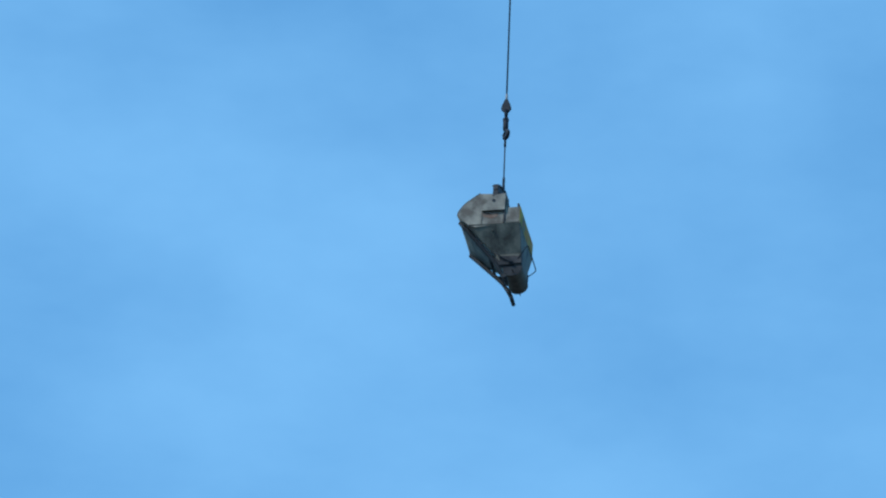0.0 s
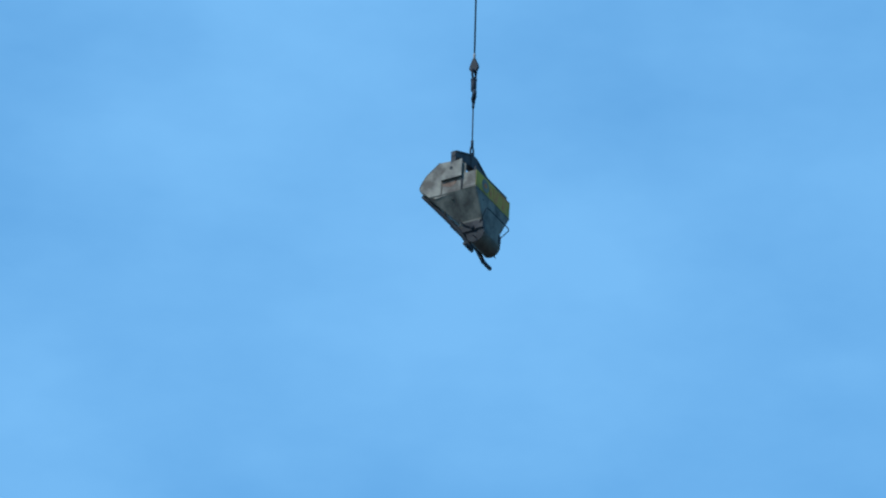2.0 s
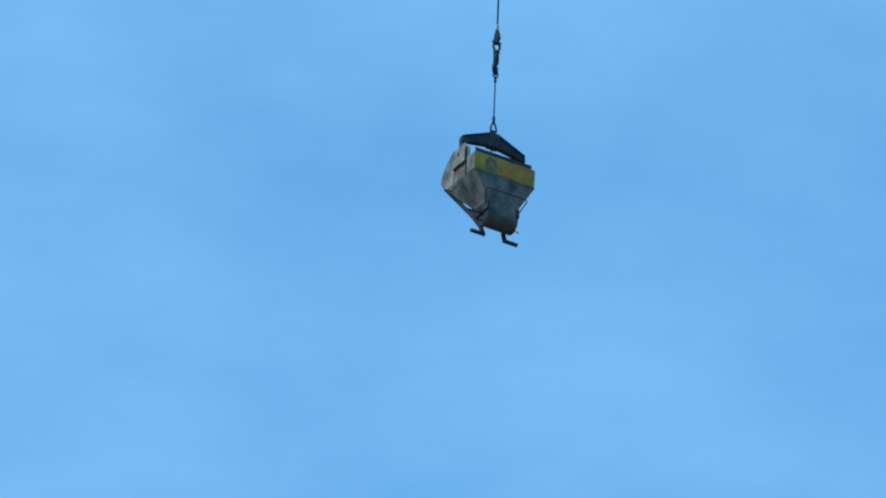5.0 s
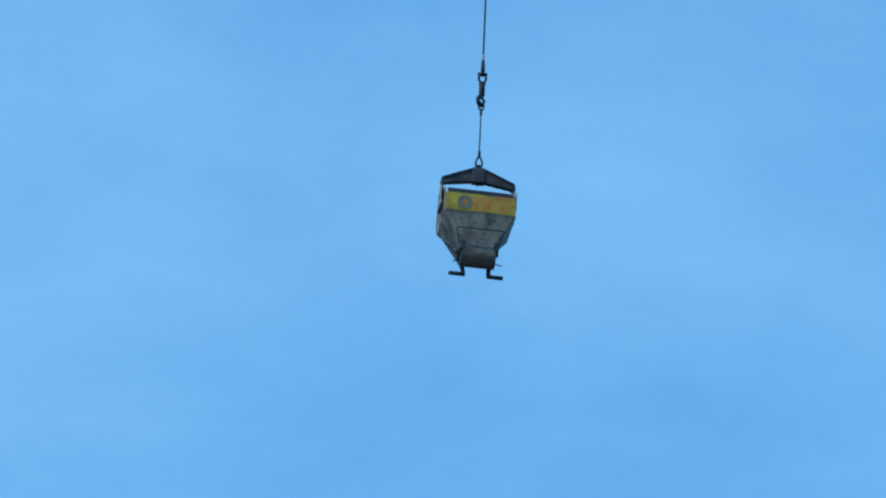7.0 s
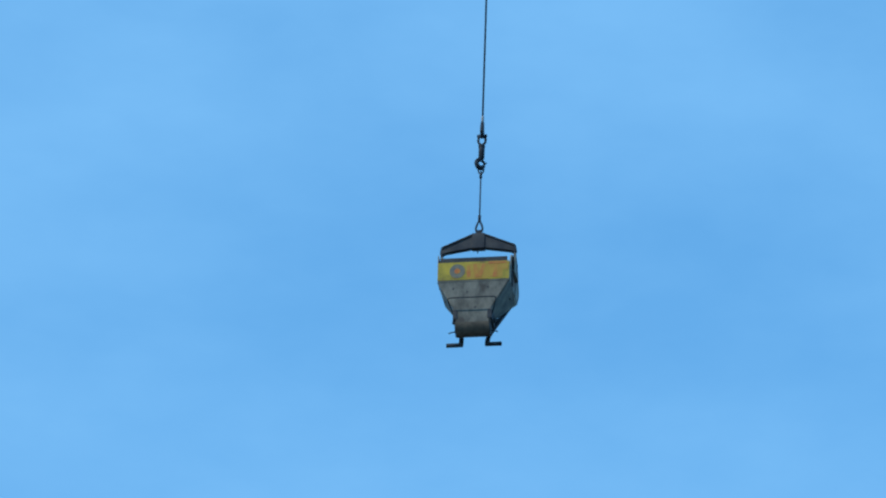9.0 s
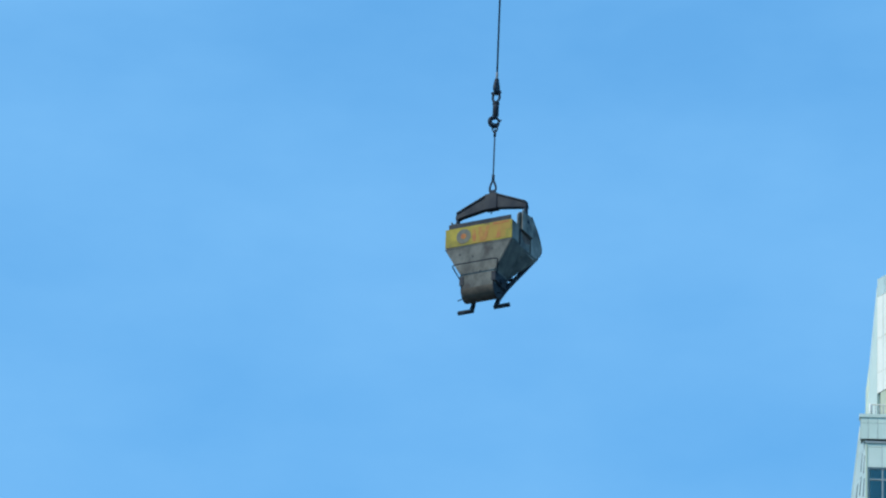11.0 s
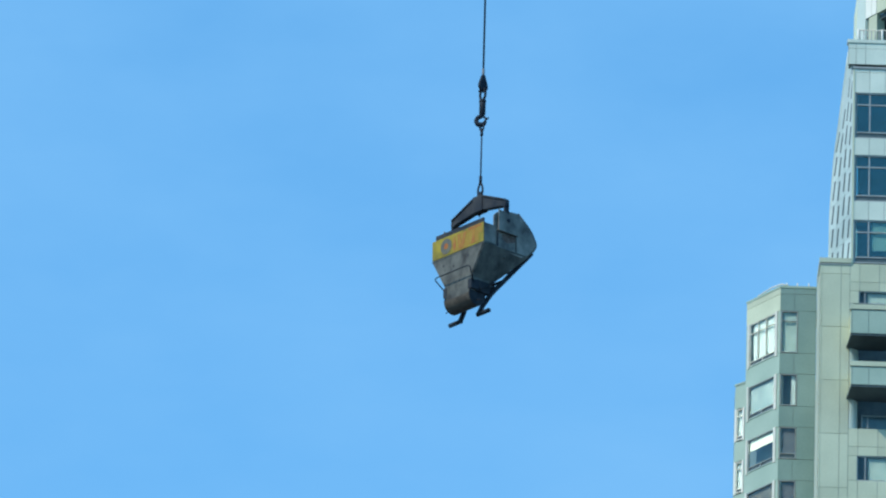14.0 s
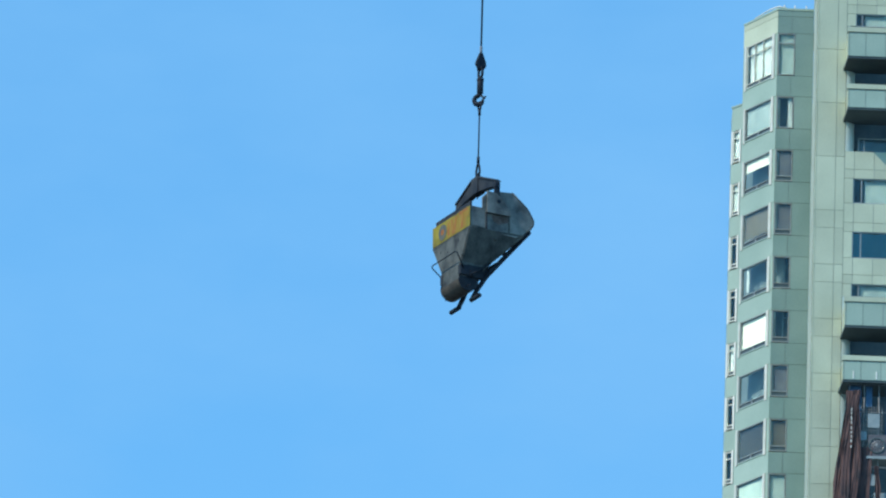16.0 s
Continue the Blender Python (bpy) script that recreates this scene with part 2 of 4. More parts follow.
def concrete_bucket():
    ob = empty("concrete_bucket", "cement-crusted grey steel crane bucket with yellow banner, hanging", "concrete bucket")
    # front banner wall
    part("front_wall", block(-W, W, FRONT, FRONT + 0.03, -1.337, -0.918, 0.006), CRUSTED, ob)
    banner = part("banner", block(-W - 0.012, W + 0.006, FRONT - 0.012, FRONT - 0.002, -1.325, -0.925, 0.003), YELLOW, ob, "faded yellow painted banner")
    part("top_lip", block(-W + 0.03, W - 0.05, FRONT + 0.035, FRONT + 0.075, -0.96, -0.80, 0.01), BAILS, ob)
    part("bottom_lip", block(-W - 0.01, W + 0.01, FRONT - 0.02, FRONT + 0.03, -1.375, -1.34, 0.008), HOPPER, ob)
    # emblem and lettering bars
    em, y = bmesh.new(), FRONT - 0.017
    bmesh.ops.create_circle(em, cap_ends=True, segments=32, radius=0.155, matrix=Matrix.Translation((-0.33, y, -1.125)) @ Matrix.Rotation(radians(90), 4, "X"))
    part("emblem", em, BLUE, banner, "round faded blue emblem")
    em = bmesh.new()
    bmesh.ops.create_circle(em, cap_ends=True, segments=24, radius=0.06, matrix=Matrix.Translation((-0.33, y - 0.003, -1.125)) @ Matrix.Rotation(radians(90), 4, "X"))
    part("emblem_core", em, RED, banner, "small red core")
    for x, w, z0, z1 in ((0.07, 0.44, -1.315, -0.97), (0.44, 0.29, -1.29, -0.94), (0.64, 0.11, -1.12, -0.94)):
        part("paint_bleed", block(x - w / 2, x + w / 2, y + 0.002, y + 0.004, z0, z1), ORANGE, banner, "washed-out orange paint")
    # the faded mark beside the emblem: plain leaning strokes
    for x0, x1, z0, z1, w in ((-0.11, -0.09, -1.02, -1.27, 0.075), (0.03, 0.07, -0.99, -1.27, 0.07), (0.21, 0.12, -0.98, -1.28, 0.075),
                              (0.45, 0.43, -1.00, -1.29, 0.08)):
        part("lettering_bar", slab([(x0 - w / 2, z0), (x0 + w / 2, z0), (x1 + w / 2, z1), (x1 - w / 2, z1)], y - 0.002, y + 0.001, "y"), RED, banner)
    part("lettering_bar", block(0.30, 0.66, y - 0.002, y + 0.001, -0.985, -0.94), RED, banner)
    # end walls with the raised cheeks that carry the bail's pivots
    plate = [(FRONT, -0.92), (-0.30, -0.92), (-0.30, -0.70), (-0.22, -0.62), (0.02, -0.53), (0.35, -0.50), (0.685, -0.76), (0.82, -0.98),
             (0.815, -1.08), (0.77, -1.17), (0.61, -1.30), (0.42, -1.40), (FRONT, -1.345)]
    cheek = [(-0.235, -0.58), (-0.02, -0.60), (0.06, -0.66), (0.265, -0.90), (0.275, -1.015), (-0.235, -1.015)]
    for s in (-1, 1):
        end = part("end_wall", slab(plate, s * (W - 0.025), s * W, "x", 0.004), CRUSTED, ob)
        # a plate held off the wall by folds, with the bail's arm between
        box = part("cheek_plate", slab(cheek, s * (W + 0.052), s * (W + 0.07), "x", 0.004), CRUSTED, end)
        part("cheek_fold", slab([(-0.235, -1.012), (0.272, -1.012), (0.272, -0.99), (-0.235, -0.99)], s * (W + 0.001), s * (W + 0.051), "x"), HOPPER, box)
        part("cheek_fold", slab([(0.265, -0.99), (0.272, -0.93), (0.25, -0.91), (0.24, -0.99)], s * (W + 0.001), s * (W + 0.051), "x"), HOPPER, box)
        part("pivot_pin", tube([(s * (W - 0.03), 0.02, -0.76), (s * (W + 0.082), 0.02, -0.76)], 0.038, 16), DARK, end)
        part("patch", slab([(-0.10, -1.04), (0.26, -1.04), (0.25, -1.13), (0.05, -1.20), (-0.06, -1.15)], s * (W + 0.002), s * (W + 0.005), "x"), RUST, end, "rust-red stain patch")
        part("seam_rib", block(min(s * W, s * (W + 0.03)), max(s * W, s * (W + 0.03)), -0.235, -0.205, -1.335, -1.02, 0.004), BAILS, end)
        part("seam_rib", block(min(s * W, s * (W + 0.014)), max(s * W, s * (W + 0.014)), 0.268, 0.284, -1.36, -1.02, 0.003), RUSTED, end)
        part("edge_strip", block(min(s * W, s * (W + 0.012)), max(s * W, s * (W + 0.012)), FRONT + 0.01, -0.24, -1.345, -1.31, 0.003), HOPPER, end)
        part("mouth_rim", tube(bend([(s * (W - 0.012), 0.35, -0.495), (s * (W - 0.012), 0.685, -0.755), (s * (W - 0.012), 0.82, -0.98), (s * (W - 0.012), 0.815, -1.08), (s * (W - 0.012), 0.61, -1.30)], 3), 0.018, 8), HOPPER, end)
    # rear lip between the ends
    part("rear_lip", slab([(0.775, -0.95), (0.82, -0.98), (0.815, -1.08), (0.77, -1.17), (0.61, -1.30), (0.59, -1.26), (0.74, -1.13), (0.775, -1.06)], -W + 0.026, W - 0.026, "x"), CRUSTED, ob)
    # hopper in two tiers: a shallow slope to the neck, then a steep one; walls 2 cm thick, open at the top
    ends = [[(-W + 0.002, FRONT + 0.005, -1.35), (W - 0.002, FRONT + 0.005, -1.35), (W - 0.002, 0.60, -1.32), (-W + 0.002, 0.60, -1.32)],
            [(-0.372, -0.564, -1.94), (0.372, -0.564, -1.94), (0.372, -0.02, -1.94), (-0.372, -0.02, -1.94)],
            [(-0.322, -0.57, -2.285), (0.322, -0.57, -2.285), (0.322, -0.20, -2.285), (-0.322, -0.20, -2.285)]]
    for top, low, tier in ((ends[0], ends[1], "hopper"), (ends[1], ends[2], "neck")):
        for i, nm in enumerate(("front", "side", "back", "side")):
            p, q, r, s = (Vector(k) for k in (top[i], top[(i + 1) % 4], low[(i + 1) % 4], low[i]))
            nrm = (q - p).cross(s - p).normalized() * 0.02
            quad = [p, q, r, s]
            bm = solid([*quad, *(k - nrm for k in quad)], [(0, 1, 2, 3), (4, 5, 6, 7), (0, 1, 5, 4), (1, 2, 6, 5), (2, 3, 7, 6), (3, 0, 4, 7)])
            part(tier + "_" + nm, bm, HOPPER, ob)
    for s in (-1, 1):
        part("hopper_corner_rib", tube([(s * (W - 0.01), FRONT + 0.005, -1.36), (s * 0.374, -0.564, -1.94), (s * 0.324, -0.568, -2.28)], 0.011, 6), HOPPER, ob)
        part("gate_housing", block(min(s * .30, s * .395), max(s * .30, s * .395), -0.60, -0.33, -2.20, -2.00, 0.012), BAILS, ob, "dark greasy gate housing")
        # solid black block in place of the neck's hollow, its shade painted
        part("neck_shade_block", block(min(s * .30, s * .392), max(s * .30, s * .392), -0.44, -0.10, -2.22, -1.985, 0.008), OILYSHADE, ob, "black block painted as the shaded gate opening")
        part("wall_boss", tube([(s * 0.62, 0.02, -1.42), (s * 0.66, 0.02, -1.50)], 0.026, 12), HOPPER, ob)
    # bolts of the front, drum-shaped gate
    for x, z in ((-0.40, -1.52), (0.30, -1.50), (-0.12, -1.60), (0.05, -1.95)):
        part("bolt", tube([(x, -0.585, z), (x, -0.56, z)], 0.024, 8), BAILS, ob)
    arc = [(-0.40 + 0.215 * math.cos(a), -2.285 + 0.215 * math.sin(a)) for a in [math.pi + i * math.pi / 14 for i in range(15)]]
    gate = part("gate", slab(arc, -0.345, 0.345, "x"), RUSTED, ob, "rounded brown discharge gate")
    for s in (-1, 1):
        # black end plates paint the dark of the cavity beside the drum
        part("gate_end", slab(arc[:] + [(-0.19, -2.06), (-0.56, -2.06)], s * 0.3455, s * 0.352, "x"), OILYSHADE, gate)
        part("gate_axle", tube([(s * 0.36, -0.34, -2.14), (s * 0.43, -0.34, -2.14)], 0.05, 16), OILYSHADE, gate)
        part("gate_pin", tube([(s * 0.36, -0.42, -2.40), (s * 0.50, -0.42, -2.43)], 0.012, 6), DARK, gate)
        part("gate_link", tube(bend([(s * 0.42, -0.40, -2.2), (s * 0.43, -0.16, -2.05), (s * 0.47, 0.00, -1.90)]), 0.017, 8), OILYSHADE, gate)
    # discharge handle: a bar across the front with bent ends
    hb = [(-0.38, -0.50, -2.10), (-0.50, -0.74, -1.80), (0.50, -0.74, -1.80), (0.38, -0.50, -2.10)]
    part("discharge_handle", tube(bend(hb, 4, 0.12), 0.012, 8), DARK, ob, "bent dark pipe handle")
    # rear skid rails with T-shaped feet
    for s in (-1, 1):
        rail = part("skid_rail", tube(bend([(s * 0.62, 0.78, -1.18), (s * 0.57, 0.62, -1.37), (s * 0.36, -0.02, -2.15), (s * 0.27, -0.17, -2.42), (s * 0.26, -0.27, -2.62)], 4, 0.2), 0.048, 8), OILYSHADE, ob)
        part("foot", tube([(s * 0.225, -0.27, -2.627), (s * 0.555, -0.27, -2.627)], 0.044, 12), OILYSHADE, rail, "dark round T-shaped foot")
        part("rail_gusset", slab([(0.05, -1.98), (0.10, -2.02), (-0.06, -2.22), (-0.22, -2.26), (-0.16, -2.05)], s * 0.345, s * 0.362, "x"), OILYSHADE, rail)
        part("rail_bracket", block(min(s * .46, s * .50), max(s * .46, s * .50), 0.12, 0.34, -1.70, -1.63, 0.006), BAILS, rail)
    part("rail_tie", tube([(-0.44, 0.16, -1.88), (0.44, 0.16, -1.88)], 0.028, 8), OILYSHADE, ob)
    # bail: a gabled beam with two arms down to the pivots
    beam = [(-0.755, -0.30), (-0.13, -0.03), (0.13, -0.03), (0.755, -0.30), (0.775, -0.40), (0.775, -0.46), (0.70, -0.46), (0.66, -0.435), (0.10, -0.345), (-0.10, -0.345), (-0.66, -0.435), (-0.70, -0.46), (-0.775, -0.46), (-0.775, -0.40)]
    bail = part("bail", slab(beam, -0.06, 0.06, "y", 0.012), BAILS, ob, "dark gabled lifting bail")
    for s in (-1, 1):
        part("bail_flange", slab([(s * 0.14, -0.045), (s * 0.74, -0.308), (s * 0.745, -0.335), (s * 0.14, -0.072)], -0.085, 0.085, "y"), BAILS, bail)
    for s in (-1, 1):
        part("bail_arm", block(min(s * .722, s * .762), max(s * .722, s * .762), -0.06, 0.06, -0.80, -0.455, 0.008), BAILS, bail)
    part("bail_stiffener", block(-0.13, 0.13, -0.082, 0.082, -0.36, -0.02, 0.01), BAILS, bail)
    part("bail_lug", slab([(-0.07, -0.03), (0.07, -0.03), (0.05, 0.075), (-0.05, 0.075)], -0.025, 0.025, "y"), DARK, bail)
    part("latch_stub", tube([(0, 0, -0.36), (-0.02, 0, -0.44)], 0.012, 6), DARK, bail)
    return ob


def ring(cx, cz, rx, rz, r, plane="x", n=24):
    pts = []
    for i in range(n):
        a = i * math.tau / n
        u, w = rx * math.cos(a), rz * math.sin(a)
        pts.append((cx + u, 0, cz + w) if plane == "x" else (0, cx + u, cz + w))
    return tube(pts, r, 8, True)


def lifting_sling():
    ob = empty("lifting_sling", "thin dark wire rope sling with shackle above the bucket", "rope sling")
    part("sling_rope", tube([(0, 0, 0.28), (0, 0, 1.44)], 0.015, 8), DARK, ob)
    part("shackle", tube([(0.062 * math.sin(a) * (1 - 0.45 * math.cos(a)) , 0, 0.15 + 0.135 * math.cos(a)) for a in [i * math.tau / 28 for i in range(28)]], 0.021, 8, True), DARK, ob, "dark pear-shaped shackle")
    part("lower_ferrule", tube([(0, 0, 0.29), (0, 0, 0.42)], 0.03, 10), DARK, ob)
    part("upper_ferrule", tube([(0, 0, 1.28), (0, 0, 1.40)], 0.028, 10), DARK, ob)
    part("eye_loop", ring(0, 1.47, 0.055, 0.09, 0.016), DARK, ob)
    return ob


def swivel_hook():
    ob = empty("swivel_hook", "dark oily steel swivel hook between hoist rope and sling", "crane hook")
    turn = Matrix.Rotation(radians(42), 4, "Z")
    bow = [(0.0, 0, 1.73)] + [(0.088 * math.cos(a) - 0.025, 0, 1.60 + 0.088 * math.sin(a)) for a in [radians(100 + i * 14) for i in range(20)]] + [(0.125, 0, 1.67)]
    part("hook", tube([turn @ Vector(p) for p in bow], [0.045] * 10 + [0.052] * 6 + [0.045, 0.04, 0.035, 0.03, 0.02, 0.014], 10), DARK, ob)
    latch = slab([(0.02, 1.72), (0.11, 1.64), (0.10, 1.62), (0.0, 1.68)], -0.02, 0.02, "y")
    bmesh.ops.transform(latch, matrix=turn, verts=latch.verts)
    part("safety_latch", latch, DARK, ob)
    part("swivel_body", tube([(0, 0, 1.72), (0, 0, 1.74), (0, 0, 2.03), (0, 0, 2.06)], [0.04, 0.062, 0.062, 0.035], 16), DARK, ob)
    part("swivel_collar", tube([(0, 0, 1.98), (0, 0, 2.00), (0, 0, 2.03), (0, 0, 2.05)], [0.06, 0.07, 0.07, 0.06], 16), DARK, ob)
    part("shackle_bow", ring(0, 2.16, 0.075, 0.11, 0.026, "x"), DARK, ob)
    part("shackle_pin", tube([(-0.10, 0, 2.26), (0.10, 0, 2.26)], 0.03, 10), DARK, ob)
    part("wedge_socket", slab([(-0.05, 2.22), (0.05, 2.22), (0.115, 2.32), (0.10, 2.40), (0.03, 2.58), (-0.03, 2.58), (-0.10, 2.40), (-0.115, 2.32)], -0.032, 0.032, "x", 0.01), DARK, ob)
    return ob


def hoist_rope():
    ob = empty("hoist_rope", "taut dark steel hoist rope with a grey taped end", "crane rope")
    part("wire_rope", tube([(0, 0, 2.55), (0, 0, 60)], 0.0185, 10), DARK, ob)
    part("taped_end", tube([(0, 0, 2.57), (0, 0, 2.60), (0, 0, 2.70), (0, 0, 2.72)], [0.02, 0.027, 0.027, 0.02], 10), PALE, ob, "grey taped rope end")
    return ob


bucket, sling, hook, rope = concrete_bucket(), lifting_sling(), swivel_hook(), hoist_rope()
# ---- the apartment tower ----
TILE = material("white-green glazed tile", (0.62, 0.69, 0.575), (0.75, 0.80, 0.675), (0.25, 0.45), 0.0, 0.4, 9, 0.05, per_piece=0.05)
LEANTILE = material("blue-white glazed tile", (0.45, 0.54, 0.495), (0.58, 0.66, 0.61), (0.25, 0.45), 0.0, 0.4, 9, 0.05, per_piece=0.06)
# darker copy of the facade tile; the bay front's shade is in its colour
SHADEGREEN = material("shaded sea-green bay tile", (0.192, 0.283, 0.240), (0.257, 0.353, 0.302), (0.25, 0.42), 0.0, 0.35, 9, 0.05, per_piece=0.05)
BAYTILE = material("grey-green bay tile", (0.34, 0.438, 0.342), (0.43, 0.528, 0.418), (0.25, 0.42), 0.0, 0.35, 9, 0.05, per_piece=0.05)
FRAME = material("cream window frame", (0.62, 0.60, 0.50), (0.76, 0.73, 0.63), (0.35, 0.5), 0.0, 1.5, 20, 0.03)
GREYFRAME = material("grey aluminium frame", (0.30, 0.32, 0.30), (0.42, 0.43, 0.40), (0.35, 0.5), 0.2, 1.5, 20, 0.03)
VENT = material("dark vent glass", (0.07, 0.095, 0.095), (0.12, 0.145, 0.14), (0.15, 0.3), 0.0, 2, 20, 0.0)
# shade of rooms, soffits, slabs and loggias, put into a dark plaster colour
ROOMSHADE = material("shade-darkened plaster", (0.062, 0.092, 0.098), (0.10, 0.135, 0.138), (0.8, 0.9), 0.0, 0.5, 5, 0.0)
ROOMBACK = material("pale room wall", (0.17, 0.225, 0.235), (0.27, 0.33, 0.33), (0.8, 0.9), 0.0, 0.6, 5, 0.0)
CURTAIN = material("white curtain cloth", (0.50, 0.545, 0.53), (0.66, 0.69, 0.67), (0.8, 0.95), 0.0, 4, 30, 0.1, stretch=(6, 6, 0.4))
DARKBLIND = material("dark grey blind", (0.022, 0.022, 0.021), (0.04, 0.039, 0.036), (0.6, 0.8), 0.0, 3, 30, 0.1)
BROWNBLIND = material("brown blind", (0.09, 0.077, 0.056), (0.14, 0.118, 0.085), (0.6, 0.8), 0.0, 3, 30, 0.1)
NETTING = material("red-brown debris netting", (0.034, 0.030, 0.034), (0.17, 0.088, 0.076), (0.8, 0.95), 0.0, 1.2, 9, 0.5, stretch=(2, 2, 0.7))
STEELPOLE = material("dull scaffold steel", (0.30, 0.30, 0.29), (0.46, 0.46, 0.44), (0.35, 0.6), 0.3, 4, 30, 0.1)
BLUEPANEL = material("blue sheet", (0.03, 0.085, 0.16), (0.05, 0.14, 0.25), (0.4, 0.6), 0.0, 2, 20, 0.1)


def glass_material(name, ior, body, sheen):
    m = bpy.data.materials.new(name)
    m.use_nodes = True
    n, l = m.node_tree.nodes, m.node_tree.links
    b = n["Principled BSDF"]
    b.inputs["Base Color"].default_value = (*body, 1)
    b.inputs["Specular Tint"].default_value = (*sheen, 1)
    b.inputs["Roughness"].default_value = 0.03
    b.inputs["IOR"].default_value = ior
    b.inputs["Transmission Weight"].default_value = 1.0
    # panes are never quite flat
    tc, wave, bp = n.new("ShaderNodeTexCoord"), n.new("ShaderNodeTexNoise"), n.new("ShaderNodeBump")
    wave.inputs["Scale"].default_value, wave.inputs["Detail"].default_value = 0.9, 1.0
    bp.inputs["Strength"].default_value, bp.inputs["Distance"].default_value = 0.5, 0.05
    l.new(tc.outputs["Object"], wave.inputs["Vector"])
    l.new(wave.outputs["Fac"], bp.inputs["Height"])
    l.new(bp.outputs["Normal"], b.inputs["Normal"])
    return m


GLASS = glass_material("clear window glass", 1.45, (0.80, 0.95, 0.93), (0.85, 0.95, 0.95))
COATED = glass_material("blue coated window glass", 2.0, (0.34, 0.64, 0.63), (0.58, 0.84, 0.82))
SLIT = material("dark recessed slit", (0.035, 0.055, 0.060), (0.06, 0.085, 0.09), (0.7, 0.9), 0.0, 2, 20, 0.0)
SEABLIND = material("pale sea-green blind", (0.37, 0.45, 0.42), (0.46, 0.54, 0.50), (0.7, 0.9), 0.0, 2, 20, 0.05)
# grey boards, and a pale sky reflection painted on a sheet behind glass
SKYGREY = material("pale grey board and sky reflection", (0.24, 0.30, 0.31), (0.36, 0.42, 0.42), (0.7, 0.9), 0.0, 1.2, 20, 0.05)
PLUMBLIND = material("plum grey blind", (0.10, 0.10, 0.115), (0.15, 0.145, 0.155), (0.7, 0.9), 0.0, 2, 20, 0.05)
RETURN = material("rough pale render", (0.42, 0.47, 0.37), (0.54, 0.58, 0.47), (0.9, 1.0), 0.0, 0.6, 10, 0.2)
RETURN.node_tree.nodes["Principled BSDF"].inputs["Specular IOR Level"].default_value = 0.1
DEPTH = 400.0      # ground distance to the tower's front


def real_z(seen, y):
    """The true height of a level on the wall at distance y, from its height as it lines up with the front wall."""
    return EYE.z + (seen - EYE.z) * y / DEPTH


class Facade:
    """A flat wall: u runs to the right along it, n comes out of it, z is up."""

    def __init__(self, x0, y0, x1, y1):
        self.o = Vector((x0, y0, 0))
        self.u = Vector((x1 - x0, y1 - y0, 0))
        self.width = self.u.length
        self.u.normalize()
        self.n = Vector((self.u.y, -self.u.x, 0))

    def at(self, u, n, z):
        return self.o + self.u * u + self.n * n + Vector((0, 0, z))

    def box(self, u0, u1, n0, n1, z0, z1):
        return solid([self.at(u, n, z) for z in (z0, z1) for n in (n0, n1) for u in (u0, u1)],
                     [(0, 1, 3, 2), (4, 6, 7, 5), (0, 4, 5, 1), (2, 3, 7, 6), (0, 2, 6, 4), (1, 5, 7, 3)])


tower = empty("apartment_tower", "tall pale green tiled apartment tower with stepped crown and balconies", "apartment building")


def cladding(f, u0, u1, z0, z1, ujoints=(), zjoints=(), mat=None, n=0.0, gap=0.012):
    """A stretch of wall with its own tile panels, joints sunk between them."""
    mat = mat or PANEL
    wall = part("wall", f.box(u0, u1, n - 0.30, n - 0.03, z0, z1), JOINT, tower)
    us = [u0, *[u for u in ujoints if u0 + 0.05 < u < u1 - 0.05], u1]
    zs = [z0, *[z for z in sorted(zjoints) if z0 + 0.05 < z < z1 - 0.05], z1]
    for a, b in zip(us, us[1:]):
        for c, d in zip(zs, zs[1:]):
            part("panel", f.box(a + gap, b - gap, n - 0.03, n + random.uniform(-0.004, 0.004), c + gap, d - gap), mat, wall)
    return wall


